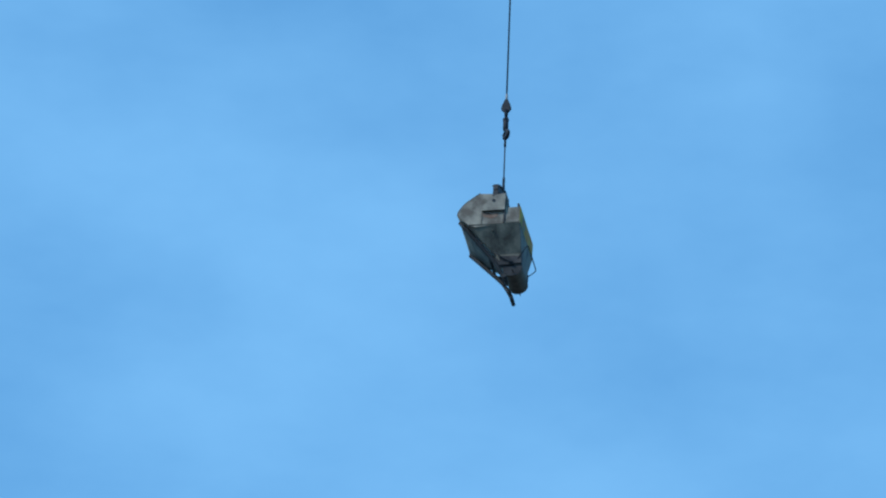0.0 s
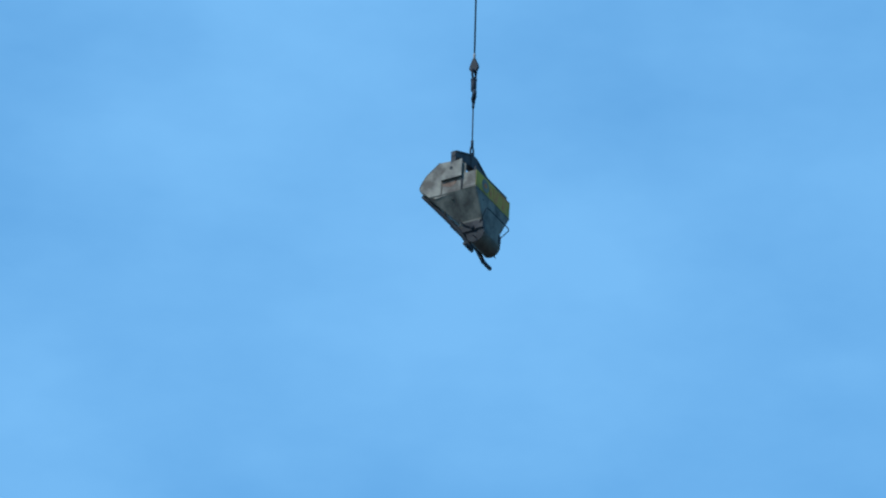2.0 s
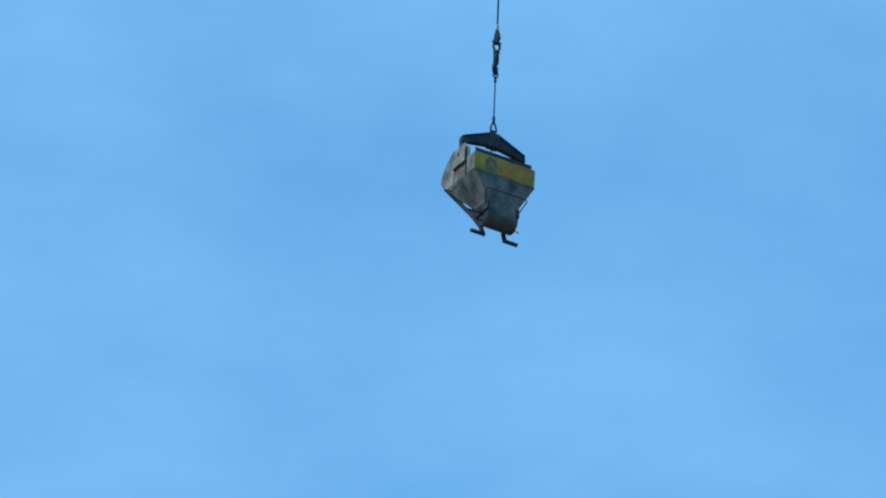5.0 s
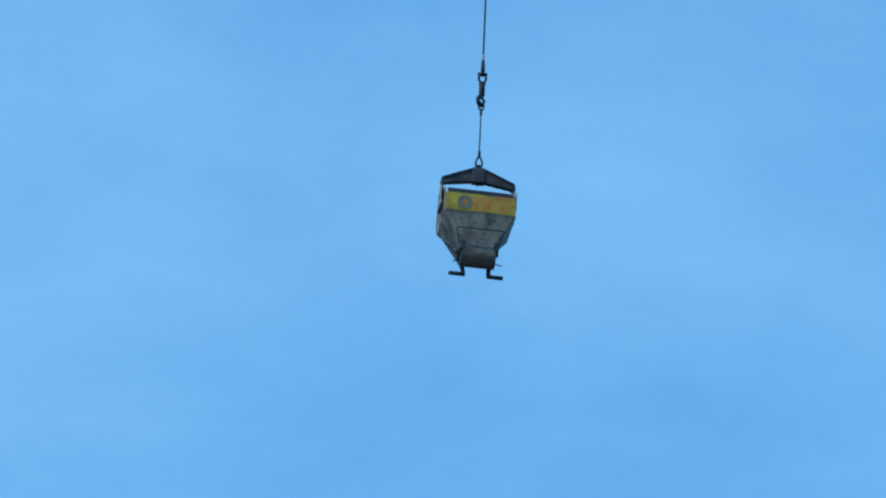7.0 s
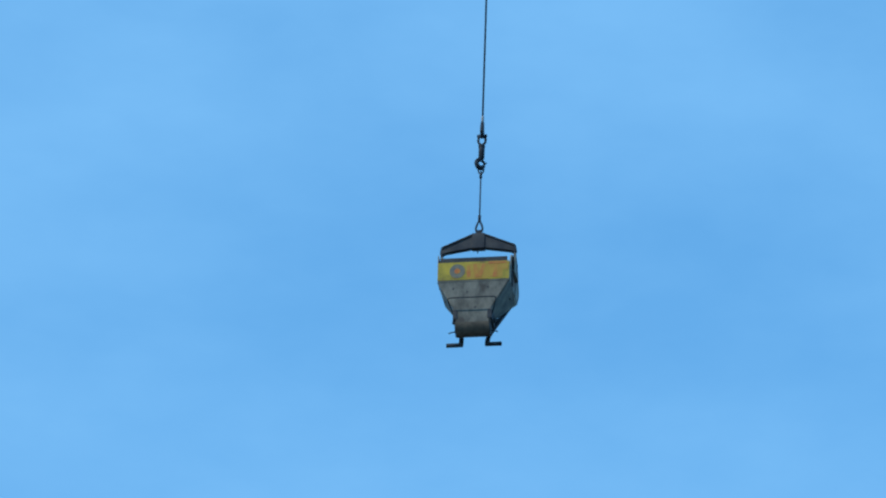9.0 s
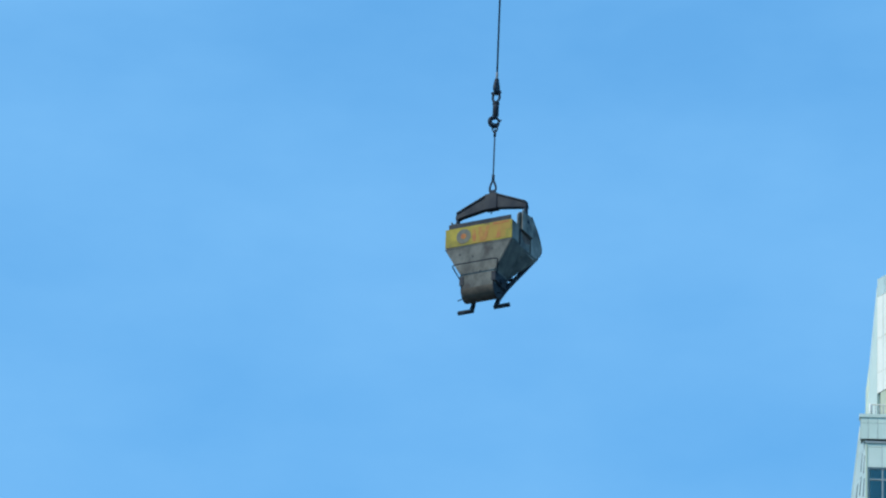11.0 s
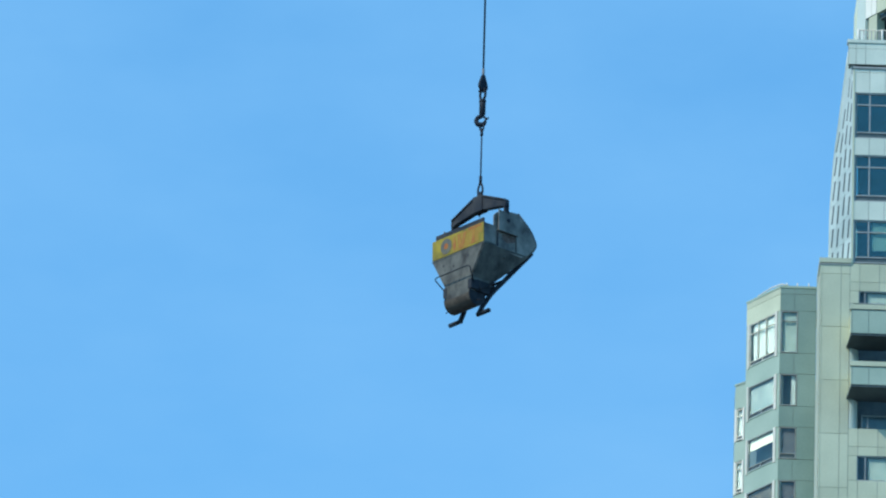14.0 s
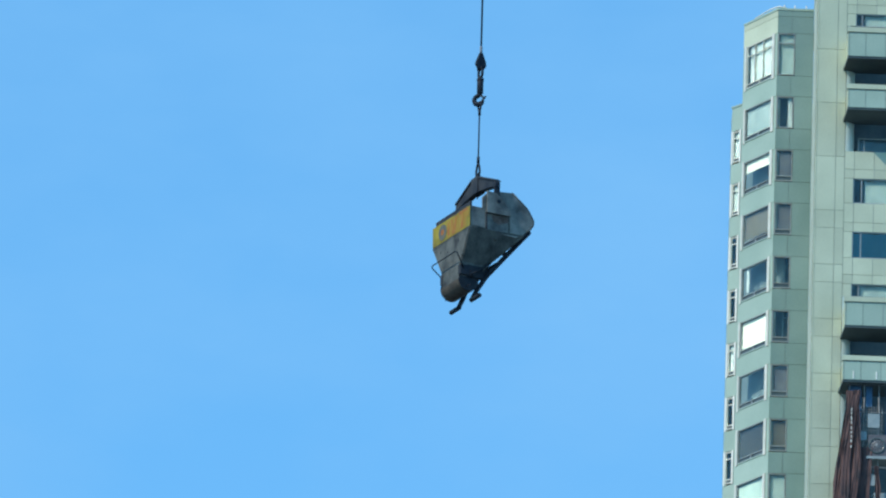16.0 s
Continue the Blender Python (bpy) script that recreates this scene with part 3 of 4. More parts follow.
def window(f, u0, u1, z0, z1, mullions=(), transom=None, vent=0.0, frame=None, n=-0.10, bar=0.055, cloth=None, span=None, glass=None, post=True, drop=1.0):
    """A window: frame, panes, a low vent strip, perhaps a curtain or a painted reflection behind the glass."""
    frame = frame or GREYFRAME
    bm = f.box(u0, u0 + bar, n - 0.06, n + 0.05, z0, z1)
    merge(bm, f.box(u1 - bar, u1, n - 0.06, n + 0.05, z0, z1))
    merge(bm, f.box(u0 + bar, u1 - bar, n - 0.06, n + 0.05, z0, z0 + bar))
    merge(bm, f.box(u0 + bar, u1 - bar, n - 0.06, n + 0.05, z1 - bar, z1))
    low = z0 + bar
    w = part("window", bm, frame, tower)
    if vent:
        part("vent_strip", f.box(u0 + bar, u1 - bar, n - 0.05, n - 0.02, low, low + vent), VENT, w)
        part("transom", f.box(u0 + bar, u1 - bar, n - 0.05, n + 0.04, low + vent, low + vent + bar), frame, w)
        if post:
            part("vent_post", f.box((u0 + u1) / 2 - 0.035, (u0 + u1) / 2 + 0.035, n - 0.018, n + 0.05, low, low + vent), frame, w)
        low += vent + bar
    if transom:
        part("transom", f.box(u0 + bar, u1 - bar, n - 0.05, n + 0.04, transom - bar / 2, transom + bar / 2), frame, w)
    us = [u0 + bar, *mullions, u1 - bar]
    for m in mullions:
        part("mullion", f.box(m - bar / 2, m + bar / 2, n - 0.05, n + 0.06, low, z1 - bar), frame, w)
    for a, b in zip(us, us[1:]):
        pane = part("pane", f.box(a, b, n - 0.02, n - 0.008, low, z1 - bar), glass or GLASS, w)
        pane.visible_shadow = False
    if cloth:
        a, b = span or (0.0, 1.0)
        c0, c1 = u0 + bar + (u1 - u0 - 2 * bar) * a, u0 + bar + (u1 - u0 - 2 * bar) * b
        k, fold = max(3, int((c1 - c0) / 0.09)), 0.012 if cloth is CURTAIN else 0.0
        pts = [f.at(c0 + (c1 - c0) * i / k, n - 0.10 + (fold if i % 2 else -fold), z) for z in (z1 - bar - (z1 - bar - low) * drop, z1 - bar) for i in range(k + 1)]
        part("curtain", solid(pts, [(i, i + 1, k + 2 + i, k + 1 + i) for i in range(k)]), cloth, w)
    return w


# -- upper storeys, flat front --
upper = Facade(20.36, 400.0, 32.0, 400.0)
SEAMS = [0.88, 1.76, 2.64, 3.52, 4.4]
part("room_back", upper.box(0.4, 11.5, -3.0, -2.8, 140, 191), ROOMBACK, tower)
part("room_side", upper.box(0.05, 0.2, -2.79, -0.31, 178, 190), ROOMSHADE, tower)
for z0, z1 in ((178.28, 180.90), (182.06, 184.90), (185.96, 188.76)):
    window(upper, 0.05, 4.9, z0, z1, [0.90, 2.75], z1 - 0.72, 0.26, GREYFRAME, bar=0.075,
           cloth=SEABLIND if z0 < 180 else None, span=(0.2, 0.9), glass=COATED, drop=0.8)
    part("floor_slab", upper.box(0.05, 11.6, -2.7, -0.31, z0 - 0.5, z0 - 0.1), ROOMSHADE, tower)
for z0, z1 in ((180.90, 182.06), (184.90, 185.96), (188.76, 190.25)):
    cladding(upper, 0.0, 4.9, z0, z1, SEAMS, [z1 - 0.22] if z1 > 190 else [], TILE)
part("corner_post", upper.box(-0.06, 0.045, -0.3, 0.03, 178.2, 190.25), PANEL, tower)
cladding(upper, 4.9, 11.6, 140, 190.25, [6, 7.5, 9, 10.5], [140 + 3.2 * i for i in range(1, 16)])
part("cornice", upper.box(-0.1, 11.6, -0.3, 0.08, 190.25, 190.36), GREYFRAME, tower)
cladding(upper, -0.36, 11.6, 190.47, 191.80, [0.08, 0.62, 1.9, 3.4, 5, 7, 9], [191.45], TILE, n=0.14)
part("parapet_cap", upper.box(-0.42, 11.6, -0.3, 0.2, 191.80, 192.0), TILE, tower)
part("terrace_floor", upper.box(-0.3, 11.5, -14.0, -0.31, 190.5, 190.9), ROOMSHADE, tower)
# terrace railing before the crown
part("terrace_rail", tube([upper.at(0.2, -0.1, 192.72), upper.at(5, -0.1, 192.72)], 0.035, 6), FRAME, tower)
for i in range(22):
    part("baluster", tube([upper.at(0.3 + 0.215 * i, -0.1, 191.95), upper.at(0.3 + 0.215 * i, -0.1, 192.70)], 0.03, 5), STEELPOLE, tower)
for i in range(4):
    part("terrace_post", tube([upper.at(0.2 + 1.35 * i, -0.1, 191.9), upper.at(0.2 + 1.35 * i, -0.1, 192.78)], 0.06, 6), WHITE, tower)

# -- upper storeys, leaning side wall that widens downwards --
LEAN_EDGE = [(178.4, 1.27), (182.4, 1.24), (183.8, 1.17), (185.9, 1.03), (187.6, 0.80), (189.4, 0.58), (191.6, 0.30)]


def side_point(s, z, out=0.0):
    """A point of the leaning wall: s from the front corner (0) to its rear edge (1)."""
    zs, ws = zip(*LEAN_EDGE)
    d = float(np.interp(z, zs, ws)) / 1.12 * s
    return Vector((20.33 - d - out * 0.93, 400.02 + 2.47 * d - out * 0.37, z))


def side_patch(s0, s1, z0, z1, out, thick, shear=0.0, cut=1):
    pts = []
    for o in (out - thick, out):
        for i in range(cut + 1):
            z = z0 + (z1 - z0) * i / cut
            k = shear * (1 - i / cut)
            pts += [side_point(s0 + k, z, o), side_point(s1 + k, z, o)]
    m = 2 * (cut + 1)
    faces = [(0, 1, m + 1, m), (m - 2, m - 1, 2 * m - 1, 2 * m - 2)]
    for i in range(cut):
        a = 2 * i
        faces += [(a, a + 1, a + 3, a + 2), (m + a, m + a + 1, m + a + 3, m + a + 2), (a, a + 2, m + a + 2, m + a), (a + 1, a + 3, m + a + 3, m + a + 1)]
    return solid(pts, faces)


leaning = part("side_wall", side_patch(0, 1, 178.4, 191.6, 0.0, 0.25, 0, 14), JOINT, tower, "bright leaning side wall with slit windows")
levels = [178.45, 179.9, 181.3, 182.75, 184.2, 185.6, 187.0, 188.4, 189.9, 191.55]
for i, (a, b) in enumerate(zip(levels, levels[1:])):
    cuts = [0.0, 0.34, 0.67, 1.0]
    for c, d in zip(cuts, cuts[1:]):
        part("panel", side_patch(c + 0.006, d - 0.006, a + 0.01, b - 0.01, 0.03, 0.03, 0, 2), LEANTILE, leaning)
    for j, c in enumerate((0.07, 0.31, 0.55, 0.79)):
        if i < 9 - j:
            lift = 0.25 if j % 2 else 0.0
            part("slit_window", side_patch(c, c + 0.062, a + 0.08 + lift, a + 1.15 + lift, 0.035, 0.03, 0.06, 1), SLIT, leaning)
part("corner_rib", tube([side_point(0.98, z, 0.02) for z in np.linspace(178.4, 191.6, 14)], 0.06, 6), LEANTILE, tower)

# -- crown, turned, with open frames --
cx, cy = 20.95 * 405 / 400, 405.0
crown = Facade(cx, cy, cx + 0.574 * 4.6, cy - 0.819 * 4.6)
crown_z = [real_z(z, 404.2) for z in (201.0, 199.85, 199.15, 197.6, 196.75, 195.1, 193.75, 190.6)]
t0, t1, o1a, o1b, o2a, o2b, o3a, foot = crown_z
cladding(crown, 0, 4.6, t1, t0, [0.7, 1.9, 3.1], [], LEANTILE)
for u0, u1 in ((0, 1.0), (3.05, 3.75)):
    cladding(crown, u0, u1, o3a, t1 - 0.004, [0.55], [o2b - 0.05, o1b - 0.4], WHITE)
part("crown_pier", crown.box(0.25, 1.0, -0.6, -0.05, foot, o3a - 0.004), PANEL, tower)
for z0, z1 in ((o1a, t1 - 0.004), (o2a, o1b), (o3a, o2b)):
    for u0, u1 in ((1.004, 3.046), (3.754, 4.6)):
        part("crown_beam", crown.box(u0, u1, -0.28, -0.02, z0, z1), PANEL if z0 == o3a else WHITE, tower)
# the crown's hollow is coloured dark to stand for its shade
part("crown_soffit", crown.box(0.0, 4.6, -2.6, -0.29, o3a - 0.3, o3a - 0.004), ROOMSHADE, tower)
part("crown_back", crown.box(-0.2, 5.5, -1.7, -1.45, foot, t0 - 0.31), ROOMSHADE, tower)
for z0, z1 in ((o1b, o1a), (o2b, o2a)):
    part("opening_jamb", crown.box(1.004, 1.24, -1.44, -0.05, z0, z1), BAYTILE, tower)
part("opening_rail", tube([crown.at(1.6, -0.4, o2b + 0.1), crown.at(1.9, -0.4, o2b + 0.45), crown.at(3.0, -0.4, o2b + 0.45)], 0.04, 6), FRAME, tower)
part("crown_roof", crown.box(0.0, 4.6, -4.0, -0.31, t0 - 0.3, t0 - 0.05), ROOMSHADE, tower)
# tapering bright sliver beside the crown
sl = [(cx, cy - 0.0, foot), (cx, cy, t1 + 0.7), (cx - 0.03, cy + 0.1, t1 + 0.6), (20.5 * 407 / 400, 407, real_z(195.2, 407)), (20.30 * 407 / 400, 407, real_z(193.5, 407)), (20.26 * 407 / 400, 407, foot)]
n6 = len(sl)
part("crown_side", solid([*sl, *[(x + 0.35, y + 0.15, z) for x, y, z in sl]],
     [tuple(range(n6)), tuple(range(n6, 2 * n6))] + [(i, (i + 1) % n6, n6 + (i + 1) % n6, n6 + i) for i in range(n6)]), TILE, tower)
# roof-edge railing and white boxes on the crown
part("roof_rail", tube([crown.at(0.9, -0.2, t0 + 0.55), crown.at(4.6, -0.2, t0 + 0.55)], 0.11, 6), WHITE, tower)
for i in range(6):
    part("roof_post", tube([crown.at(0.9 + 0.7 * i, -0.2, t0), crown.at(0.9 + 0.7 * i, -0.2, t0 + 0.55)], 0.03, 6), STEELPOLE, tower)
for u, h in ((0.75, 0.62), (1.9, 0.75), (3.1, 0.8)):
    lamp_box = part("roof_box", crown.box(u, u + 0.62, -0.55, -0.25, t0 + h - 0.4, t0 + h), WHITE, tower, "small white rooftop box")
    part("box_stand", crown.box(u + 0.25, u + 0.37, -0.45, -0.35, t0 - 0.05, t0 + h - 0.402), STEELPOLE, lamp_box)

# -- main body below the shoulder --
main = Facade(18.60, 400.0, 32.0, 400.0)
PITCH = 3.22
rows_z = sorted([158.25 + PITCH * i for i in range(-6, 7)] + [157.2 + PITCH * i for i in range(-6, 3)])
cladding(main, 0.0, 1.66, 138, 178.22, [0.10, 1.16], rows_z)
part("shoulder_cap", main.box(-0.06, 1.72, -2.0, 0.08, 178.22, 178.5), PANEL, tower)
part("shoulder_line", main.box(-0.03, 1.70, -0.3, 0.05, 178.10, 178.17), GREYFRAME, tower)
part("side_return", block(18.60, 18.86, 400.02, 403.9, 0, 178.4), RETURN, tower)
part("side_return_cap", block(18.58, 18.86, 402.0, 403.9, 178.41, 179.0), RETURN, tower)
WX = 1.66   # where the windows and balconies begin
walls = [(176.55, 178.22), (166.62, 168.25), (163.45, 165.15), (160.35, 161.9)]
for z0, z1 in walls:
    cladding(main, WX, 6.6, z0, z1, [2.2, 3.3, 4.4, 5.5], [z0 + 0.55] if z1 - z0 > 1.4 else [])
for z0, z1 in ((175.8, 176.55), (165.15, 166.62), (161.9, 163.45), (159.6, 160.35)):
    cladding(main, WX, 2.16, z0, z1)
part("room_back", main.box(0.6, 13, -3.4, -3.2, 138, 178), ROOMBACK, tower)
window(main, 2.16, 6.6, 175.8, 176.55, [2.5, 4.4], cloth=SEABLIND, span=(0.1, 0.9))
window(main, 2.16, 6.6, 165.15, 166.62, [2.62, 4.9], cloth=SEABLIND, span=(0.13, 0.8))
window(main, 2.16, 6.6, 161.9, 163.45, [2.62, 4.9], glass=COATED)
window(main, 2.16, 6.6, 159.6, 160.35, [2.55, 4.5], cloth=SEABLIND, span=(0.1, 0.7))
window(main, 2.4, 6.6, 168.25, 169.25, [2.75, 4.6], n=-0.5)
cladding(main, 6.6, 13.2, 138, 178.22, [8, 9.5, 11], rows_z)


def balcony(z0, z1, u0):
    """A deep balcony: tiled parapet with a cap, slab coloured dark for the shade underneath."""
    z0, z1 = real_z(z0, DEPTH - 1.88), real_z(z1, DEPTH - 1.88)
    plan = [(u0 - 0.13, 0.01), (u0 + 0.03, 1.86), (6.6, 1.86), (6.6, -0.3), (u0 + 0.1, -0.3), (u0 + 0.1, 0.01)]
    k = len(plan)
    bm = solid([main.at(u, n, z) for z in (z0 - 0.12, z0 + 0.02) for u, n in plan], [tuple(range(k)), tuple(range(k, 2 * k))] + [(i, (i + 1) % k, k + (i + 1) % k, k + i) for i in range(k)])
    b = part("balcony", bm, ROOMSHADE, tower, "deep balcony with tiled parapet")
    part("parapet_core", main.box(u0 + 0.03, 6.6, 1.75, 1.87, z0 + 0.02, z1), JOINT, b)
    part("parapet_core", main.box(u0 + 0.03, u0 + 0.15, 0.0, 1.75, z0 + 0.202, z1), PANEL, b)
    seams = [u0, u0 + 0.08, u0 + 1.0, u0 + 2.1, u0 + 3.2, 6.6]
    for a, c in zip(seams, seams[1:]):
        part("panel", main.box(a + 0.015, c - 0.015, 1.87, 1.90, z0, z1 - 0.34), BAYTILE, b)
    part("cap", main.box(u0 - 0.03, 6.6, 1.62, 1.96, z1 - 0.28, z1), PANEL, b, "pale parapet cap")
    return b


def recess(z0, z1):
    """A loggia behind a balcony, its shade put into dark plaster, with a rounded lit corner."""
    r = part("loggia", main.box(WX + 0.2, 6.6, -3.15, -3.0, z0, z1), ROOMSHADE, tower)
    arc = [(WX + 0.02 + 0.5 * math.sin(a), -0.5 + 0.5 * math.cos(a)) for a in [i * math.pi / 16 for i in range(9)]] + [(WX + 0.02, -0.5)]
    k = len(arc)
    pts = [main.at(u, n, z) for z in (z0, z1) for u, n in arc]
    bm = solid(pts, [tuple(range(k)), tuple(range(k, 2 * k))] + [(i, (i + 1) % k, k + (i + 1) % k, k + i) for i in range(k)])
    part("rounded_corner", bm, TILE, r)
    part("loggia_wall", main.box(WX + 0.02, WX + 0.3, -3.0, -0.52, z0, z1), ROOMSHADE, r)


for z0, z1, u0 in ((174.0, 175.72, 1.62), (170.9, 172.28, 1.66), (157.92, 159.58, 1.72), (154.72, 156.12, 1.66)):
    balcony(z0, z1, u0)
for z0, z1 in ((172.0, 175.8), (168.25, 172.0), (155.9, 159.6), (138.0, 155.9)):
    recess(z0, z1)
for z in (172.1, 156.0):
    part("loggia_floor", main.box(WX + 0.3, 6.6, -2.99, -0.31, z - 0.15, z), ROOMSHADE, tower)

# -- faceted bay at the side --
bx, by = 16.40 * 408 / 400, 408.0
ex, ey = 14.90, 410.5
bay_front, bay_side, bay_rear = Facade(bx, by, 18.78, 408.0), Facade(ex, ey, bx, by), Facade(14.385, 411.9, 14.95, 411.35)
bz = lambda seen: real_z(seen, 408.0)
BAY_TOP = bz(176.72)
STEP = 3.187 * 408 / 400
part("bay_coping", bay_front.box(-0.02, bay_front.width, -1.2, 0.03, BAY_TOP - 0.12, BAY_TOP), BAYTILE, tower)
part("bay_coping", bay_side.box(0, bay_side.width + 0.02, -1.2, 0.03, BAY_TOP - 0.12, BAY_TOP), BAYTILE, tower)
part("bay_roof", bay_side.box(0.2, bay_side.width, -4.0, -1.21, BAY_TOP - 1.0, BAY_TOP - 0.8), ROOMSHADE, tower)
spans = []
for k in range(13):
    low = bz(172.53) + 0.12 - STEP * k
    spans.append((low, low + (2.62 if k == 0 else 1.98)))
# second and third entries paint sky and cloud reflections as sheets behind the pane
FURNISH = [(CURTAIN, (0.06, 0.94), 1), (SKYGREY, (0, 1), 1), (WHITE, (0, 1), 0.38), (BROWNBLIND, (0, 1), 0.9), (CURTAIN, (0.10, 0.20), 0.9), (WHITE, (0, 1), 1),
           (None, None, 1), (DARKBLIND, (0, 1), 1), (SEABLIND, (0, 1), 1), (None, None, 1), (CURTAIN, (0.3, 0.6), 1), (None, None, 1), (None, None, 1)]
FRONTCLOTH = [SEABLIND, CURTAIN, PLUMBLIND, PLUMBLIND, None, None, PLUMBLIND, BROWNBLIND, SEABLIND, None, None, None, None]
s0, s1 = 0.34, bay_side.width - 0.46
above = BAY_TOP - 0.12
for k, (z0, z1) in enumerate(spans):
    tr = z1 - 0.62 if k == 0 else None
    cloth, span, drop = FURNISH[k]
    window(bay_side, s0, s1, z0, z1, [s0 + 0.72, s0 + 1.45] if k == 0 else [], tr, 0.20, FRAME if k == 0 else GREYFRAME, n=-0.05, bar=0.045, cloth=cloth, span=span, glass=GLASS, drop=drop)
    window(bay_front, 0.04, 0.98, z0 + 0.05, z1 - 0.02, [], tr, 0.24 if k > 1 else 0.0, GREYFRAME, n=-0.05, bar=0.045, cloth=FRONTCLOTH[k], span=(0.72, 0.97) if k == 1 else (0, 1), post=False)
    # cream posts beside the oblique window
    part("window_post", bay_side.box(s0 - 0.16, s0 - 0.01, -0.15, 0.05, z0 - 0.12, z1 + 0.05), FRAME, tower)
    part("window_post", bay_side.box(s1 + 0.01, s1 + 0.24, -0.15, 0.05, z0 - 0.12, z1 + 0.05), FRAME, tower)
    part("window_sill", bay_side.box(s0 - 0.005, s1 + 0.005, -0.1, 0.04, z0 - 0.05, z0 - 0.006), BAYTILE, tower)
    cladding(bay_side, 0, bay_side.width, z1, above, [], [BAY_TOP - 0.5] if k == 0 else [], PANEL if k == 0 else BAYTILE)
    cladding(bay_side, 0, s0 - 0.17, z0, z1, [], [], BAYTILE)
    cladding(bay_side, s1 + 0.245, bay_side.width, z0, z1, [], [], BAYTILE)
    # bay front clad in the tile copy that has its shade painted in
    cladding(bay_front, 0.0, bay_front.width, z1, above, [0.8], [BAY_TOP - 0.5] if k == 0 else [], SHADEGREEN)
    cladding(bay_front, 1.0, bay_front.width, z0, z1, [], [], SHADEGREEN)
    cladding(bay_front, 0.0, 0.036, z0, z1, [], [], FRAME)
    part("floor_slab", bay_side.box(0.2, bay_side.width - 0.1, -2.2, -0.31, z0 - 0.75, z0 - 0.35), ROOMSHADE, tower)
    above = z0
    if k:
        # the narrow rear facet, its windows set lower
        r0, r1, w = z0 - 0.65, z1 - 0.75, bay_rear.width
        window(bay_rear, 0.14, w - 0.16, r0, r1, [], r1 - 0.42, 0.16, WHITE, n=-0.05, bar=0.05, cloth=CURTAIN if k in (1, 2, 5) else None, span=(0, 1), post=False)
        part("window_post", bay_rear.box(w - 0.155, w - 0.04, -0.15, 0.04, r0 - 0.1, r1 + 0.05), WHITE, tower)
        part("window_post", bay_rear.box(0.02, 0.135, -0.15, 0.04, r0 - 0.1, r1 + 0.05), WHITE, tower)
        cladding(bay_rear, 0, w, r1 + 0.052, (r0 + STEP - 0.102) if k > 1 else r1 + 1.5, [], [], BAYTILE)
        if k == 1:
            part("rear_cap", bay_rear.box(-0.03, w, -0.6, 0.04, r1 + 1.505, r1 + 1.62), BAYTILE, tower)
            part("rear_side", block(14.40, 14.47, 412.2, 413.3, 130, r1 + 1.45), BAYTILE, tower)
            part("rear_room", block(14.40, 15.5, 413.31, 413.5, 130, r1 + 1.45), ROOMSHADE, tower)
part("bay_room_back", bay_side.box(-1.3, bay_side.width - 0.1, -0.98, -0.88, 130, spans[1][1] + 0.9), ROOMBACK, tower)
part("bay_room_back", bay_side.box(0.1, bay_side.width - 0.1, -0.98, -0.88, spans[1][1] + 0.9, BAY_TOP - 0.9), ROOMBACK, tower)
part("bay_end_wall", bay_side.box(0.02, 0.09, -3.0, -0.31, spans[1][1] + 0.9, BAY_TOP - 0.02), BAYTILE, tower)
part("bay_room_side", bay_front.box(0.3, bay_front.width, -2.9, -2.6, 130, BAY_TOP - 1.1), ROOMBACK, tower)
for u in (0.35, 0.95, 1.6):
    part("roof_stub", tube([bay_front.at(u, -0.12, BAY_TOP), bay_front.at(u, -0.12, BAY_TOP + 0.24)], 0.035, 6), WHITE, tower)
part("roof_pipe", tube([bay_side.at(0.9, -0.1, BAY_TOP + 0.10), bay_side.at(2.2, -0.1, BAY_TOP + 0.22), bay_side.at(3.05, -0.1, BAY_TOP + 0.14), bay_front.at(0.45, -0.1, BAY_TOP + 0.06)], 0.045, 6), WHITE, tower)

# -- plain lower storeys down to the ground, and the closed rear --
base = part("base_wall", main.box(0.0, 13.2, -25, 0, 0, 138), PANEL, tower)
part("base_wall", bay_front.box(0, bay_front.width - 0.3, -12, 0, 0, spans[-1][0]), SHADEGREEN, tower)
part("base_wall", bay_side.box(0, bay_side.width, -4, 0, 0, spans[-1][0]), PANEL, tower)
part("base_wall", bay_rear.box(0, bay_rear.width, -4, 0, 0, spans[-1][0]), PANEL, tower)
part("rear_wall", block(19.2, 31.8, 404.0, 425.0, 138, 178.3), PANEL, tower)
part("rear_wall", block(21.6, 31.8, 405.0, 425.0, 178.3, 190.4), PANEL, tower)


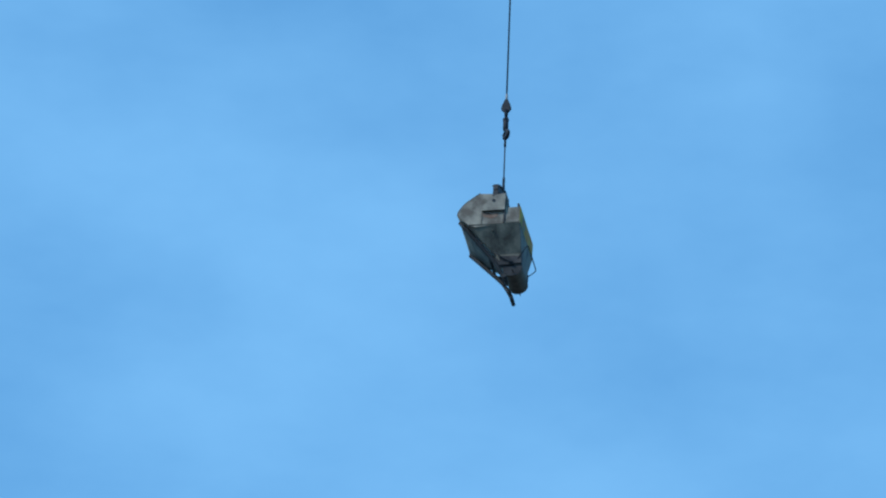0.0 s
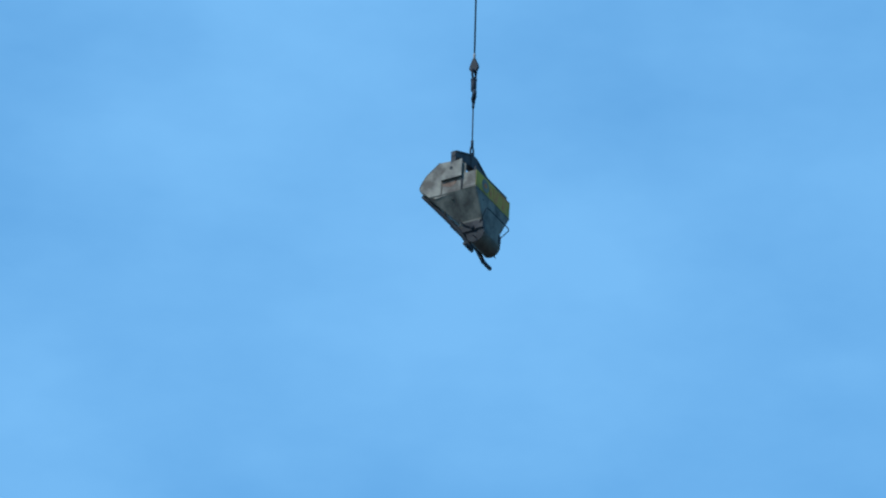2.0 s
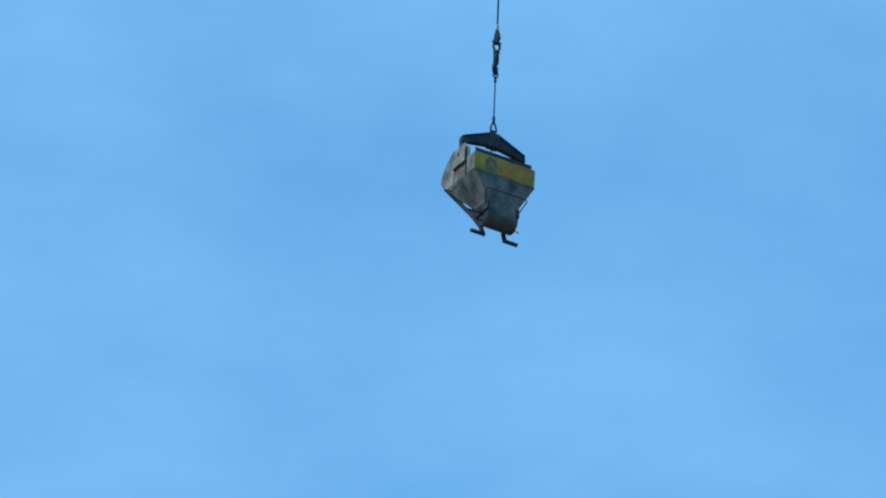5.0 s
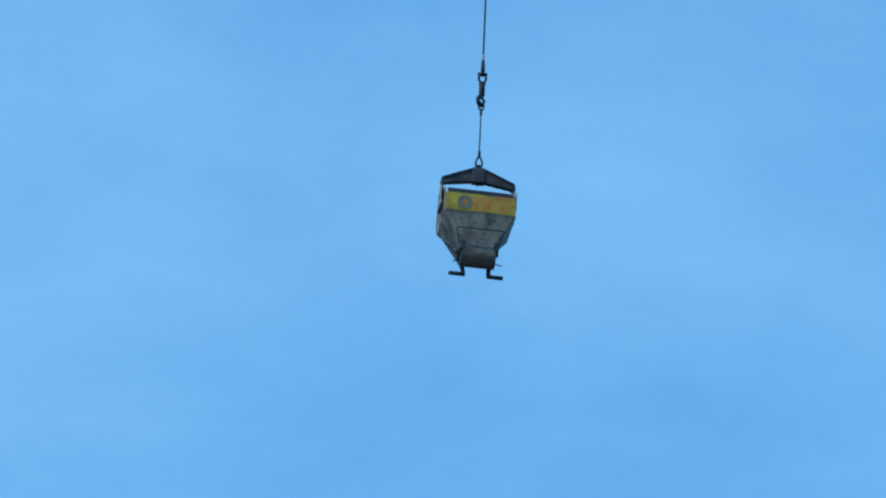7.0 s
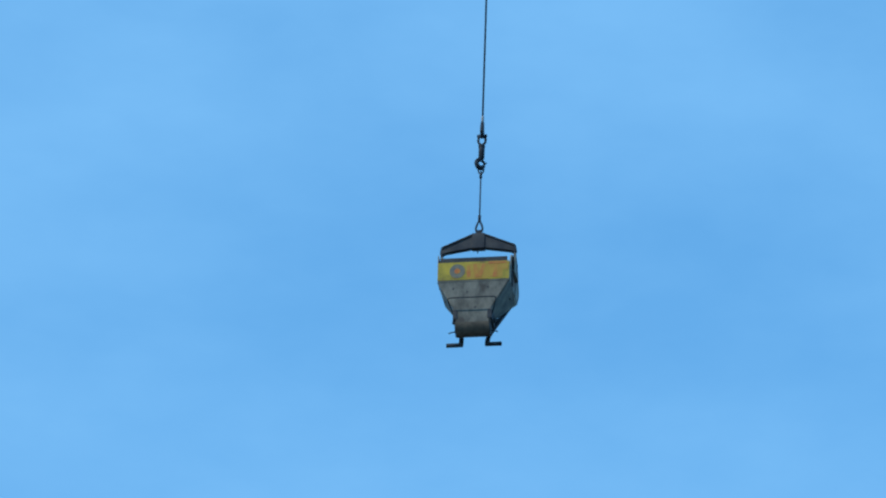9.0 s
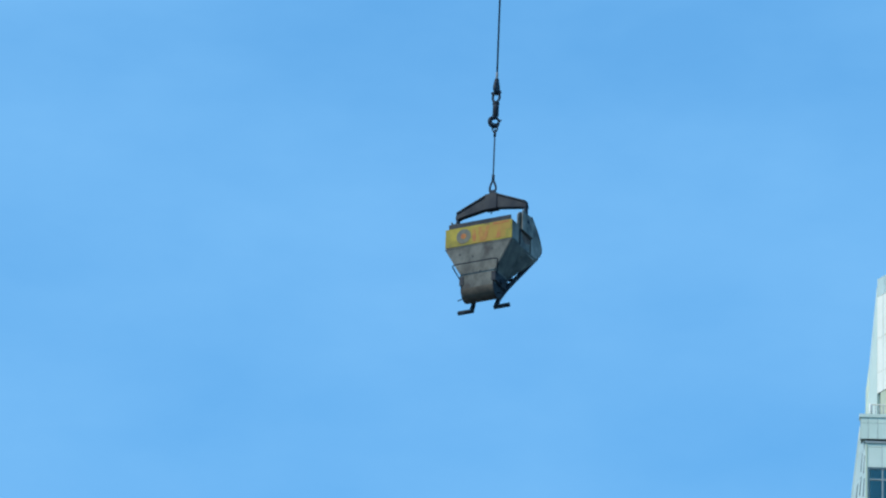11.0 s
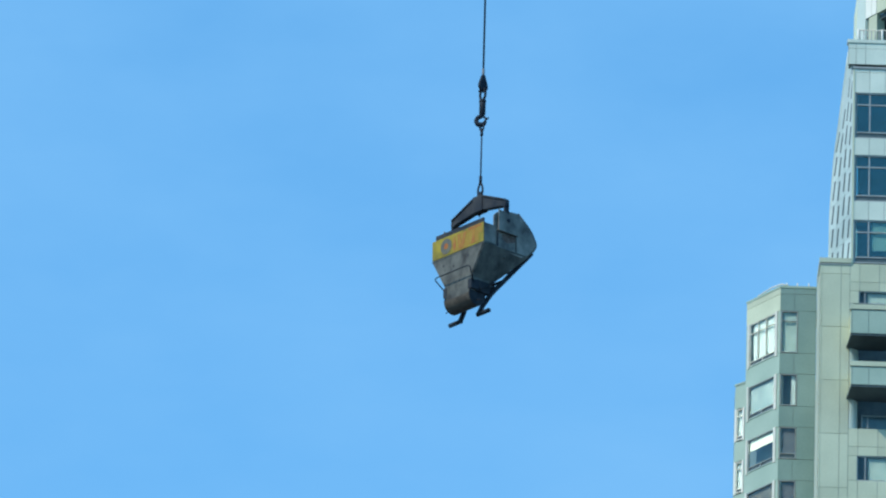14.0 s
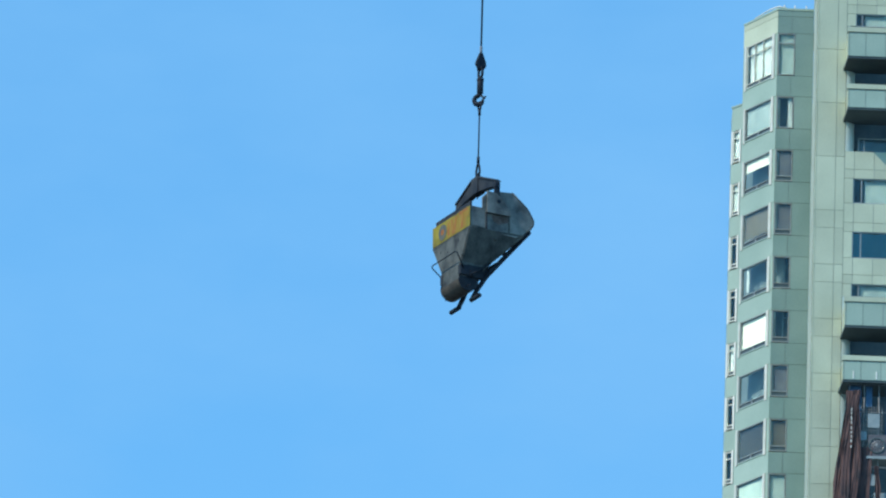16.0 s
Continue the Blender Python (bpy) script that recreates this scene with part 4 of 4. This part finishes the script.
# -- repair works hung below the lower balcony --
def debris_net():
    ob = empty("debris_net", "red-brown debris netting draped below a balcony under repair", "netting")
    for u0, u1, z0, z1, lean, n in ((1.86, 2.3, 138.5, 153.4, 0.10, 1.75), (2.05, 2.5, 138.5, 153.1, 0.08, 1.95), (2.2, 2.62, 138.5, 152.8, 0.055, 1.8), (2.36, 2.74, 140, 153.4, 0.03, 1.9), (2.0, 3.3, 138.5, 150.2, 0.03, 1.62), (3.5, 3.75, 140, 149.0, 0.02, 2.0)):
        k, m = 9, 14
        pts = []
        for j in range(m + 1):
            for i in range(k + 1):
                z = z1 + (z0 - z1) * j / m
                u = u0 + (u1 - u0) * i / k * (1 + 0.35 * j / m) - lean * (z1 - z) * 0.9 + 0.09 * math.sin(j * 0.9 + u0 * 7) + 0.03 * math.sin(j * 2.3 + i)
                pts.append(main.at(u, n + 0.03 * math.sin(i * 2.1 + j * 0.9) + random.uniform(-0.025, 0.025), z))
        bm = solid(pts, [(j * (k + 1) + i, j * (k + 1) + i + 1, (j + 1) * (k + 1) + i + 1, (j + 1) * (k + 1) + i) for j in range(m) for i in range(k)])
        part("net_strip", bm, NETTING, ob)
    return ob


def scaffold():
    ob = empty("scaffold", "dull steel tube scaffold with blue sheets under a balcony", "scaffold")
    for u in (2.1, 2.9, 3.7, 4.5):
        part("standard", tube([main.at(u, 1.4, 138.0), main.at(u, 1.4, 154.75)], 0.03, 8), STEELPOLE, ob)
    for z in np.arange(139.5, 154, 1.6):
        part("ledger", tube([main.at(1.9, 1.46, z), main.at(5.2, 1.46, z)], 0.028, 8), STEELPOLE, ob)
    for i in range(9):
        part("mesh_wire", tube([main.at(2.75 + i * 0.14, 1.55, 150.2), main.at(2.75 + i * 0.14, 1.55, 152.6)], 0.012, 5), STEELPOLE, ob)
    for i in range(8):
        part("mesh_wire", tube([main.at(2.7, 1.57, 150.3 + i * 0.3), main.at(3.95, 1.57, 150.3 + i * 0.3)], 0.012, 5), STEELPOLE, ob)
    for u0, u1, z0, z1 in ((2.05, 2.75, 152.9, 154.5), (2.35, 2.75, 151.2, 152.8), (4.1, 5.0, 151, 154), (3.0, 3.35, 152.7, 154.3)):
        part("blue_sheet", main.box(u0, u1, 1.2, 1.23, z0, z1), BLUEPANEL, ob, "blue plastic sheet")
    for i in range(9):
        part("clip", main.box(2.17, 2.22, 2.02, 2.06, 150.0 + 0.27 * i + random.uniform(-0.05, 0.05), 150.13 + 0.27 * i + random.uniform(-0.02, 0.08)), WHITE, ob, "small white clip")
    for u0, u1, z0, z1 in ((3.1, 3.75, 151.35, 152.15), (2.7, 3.05, 150.6, 151.1), (3.1, 3.75, 148.0, 148.6), (3.5, 4.2, 146.4, 147.6)):
        part("grey_board", main.box(u0, u1, 1.58, 1.62, z0, z1), SKYGREY, ob, "dented grey metal board")
    for u in (2.22, 3.47):
        part("work_lamp", main.box(u, u + 0.08, 1.84, 1.93, 154.05, 154.5), WHITE, ob)
    return ob


def air_conditioner():
    ob = empty("air_conditioner", "dull metal outdoor air conditioner with round fan on a bracket", "air conditioner")
    body = part("casing", main.box(3.15, 4.25, 1.05, 1.6, 149.7, 150.95), PLUMBLIND, ob)
    c, rim = main.at(3.62, 1.61, 150.32), []
    for i in range(24):
        a = i * math.tau / 24
        rim.append(c + Vector((math.cos(a) * 0.42, 0, math.sin(a) * 0.42)))
    part("fan_ring", tube(rim, 0.05, 6, True), VENT, ob)
    for i in range(6):
        a = i * math.pi / 6
        d = Vector((math.cos(a), 0, math.sin(a))) * 0.4
        part("fan_guard", tube([c - d, c + d], 0.015, 5), STEELPOLE, ob)
    part("bracket", main.box(3.05, 4.35, 0.0, 1.65, 149.55, 149.695), GREYFRAME, ob)
    return ob


debris_net(), scaffold(), air_conditioner()


def motions():
    """The load sinks and turns slowly about the rope."""
    for thing, nod in ((bucket, LEAN), (sling, 0), (hook, 0), (rope, 0)):
        walk(thing, [(t, pose(x, FAR, EYE.z + z, 0, sway, 0) @ pose(0, 0, 0, nod, 0, turn)) for t, x, z, turn, sway in LOAD])


motions()
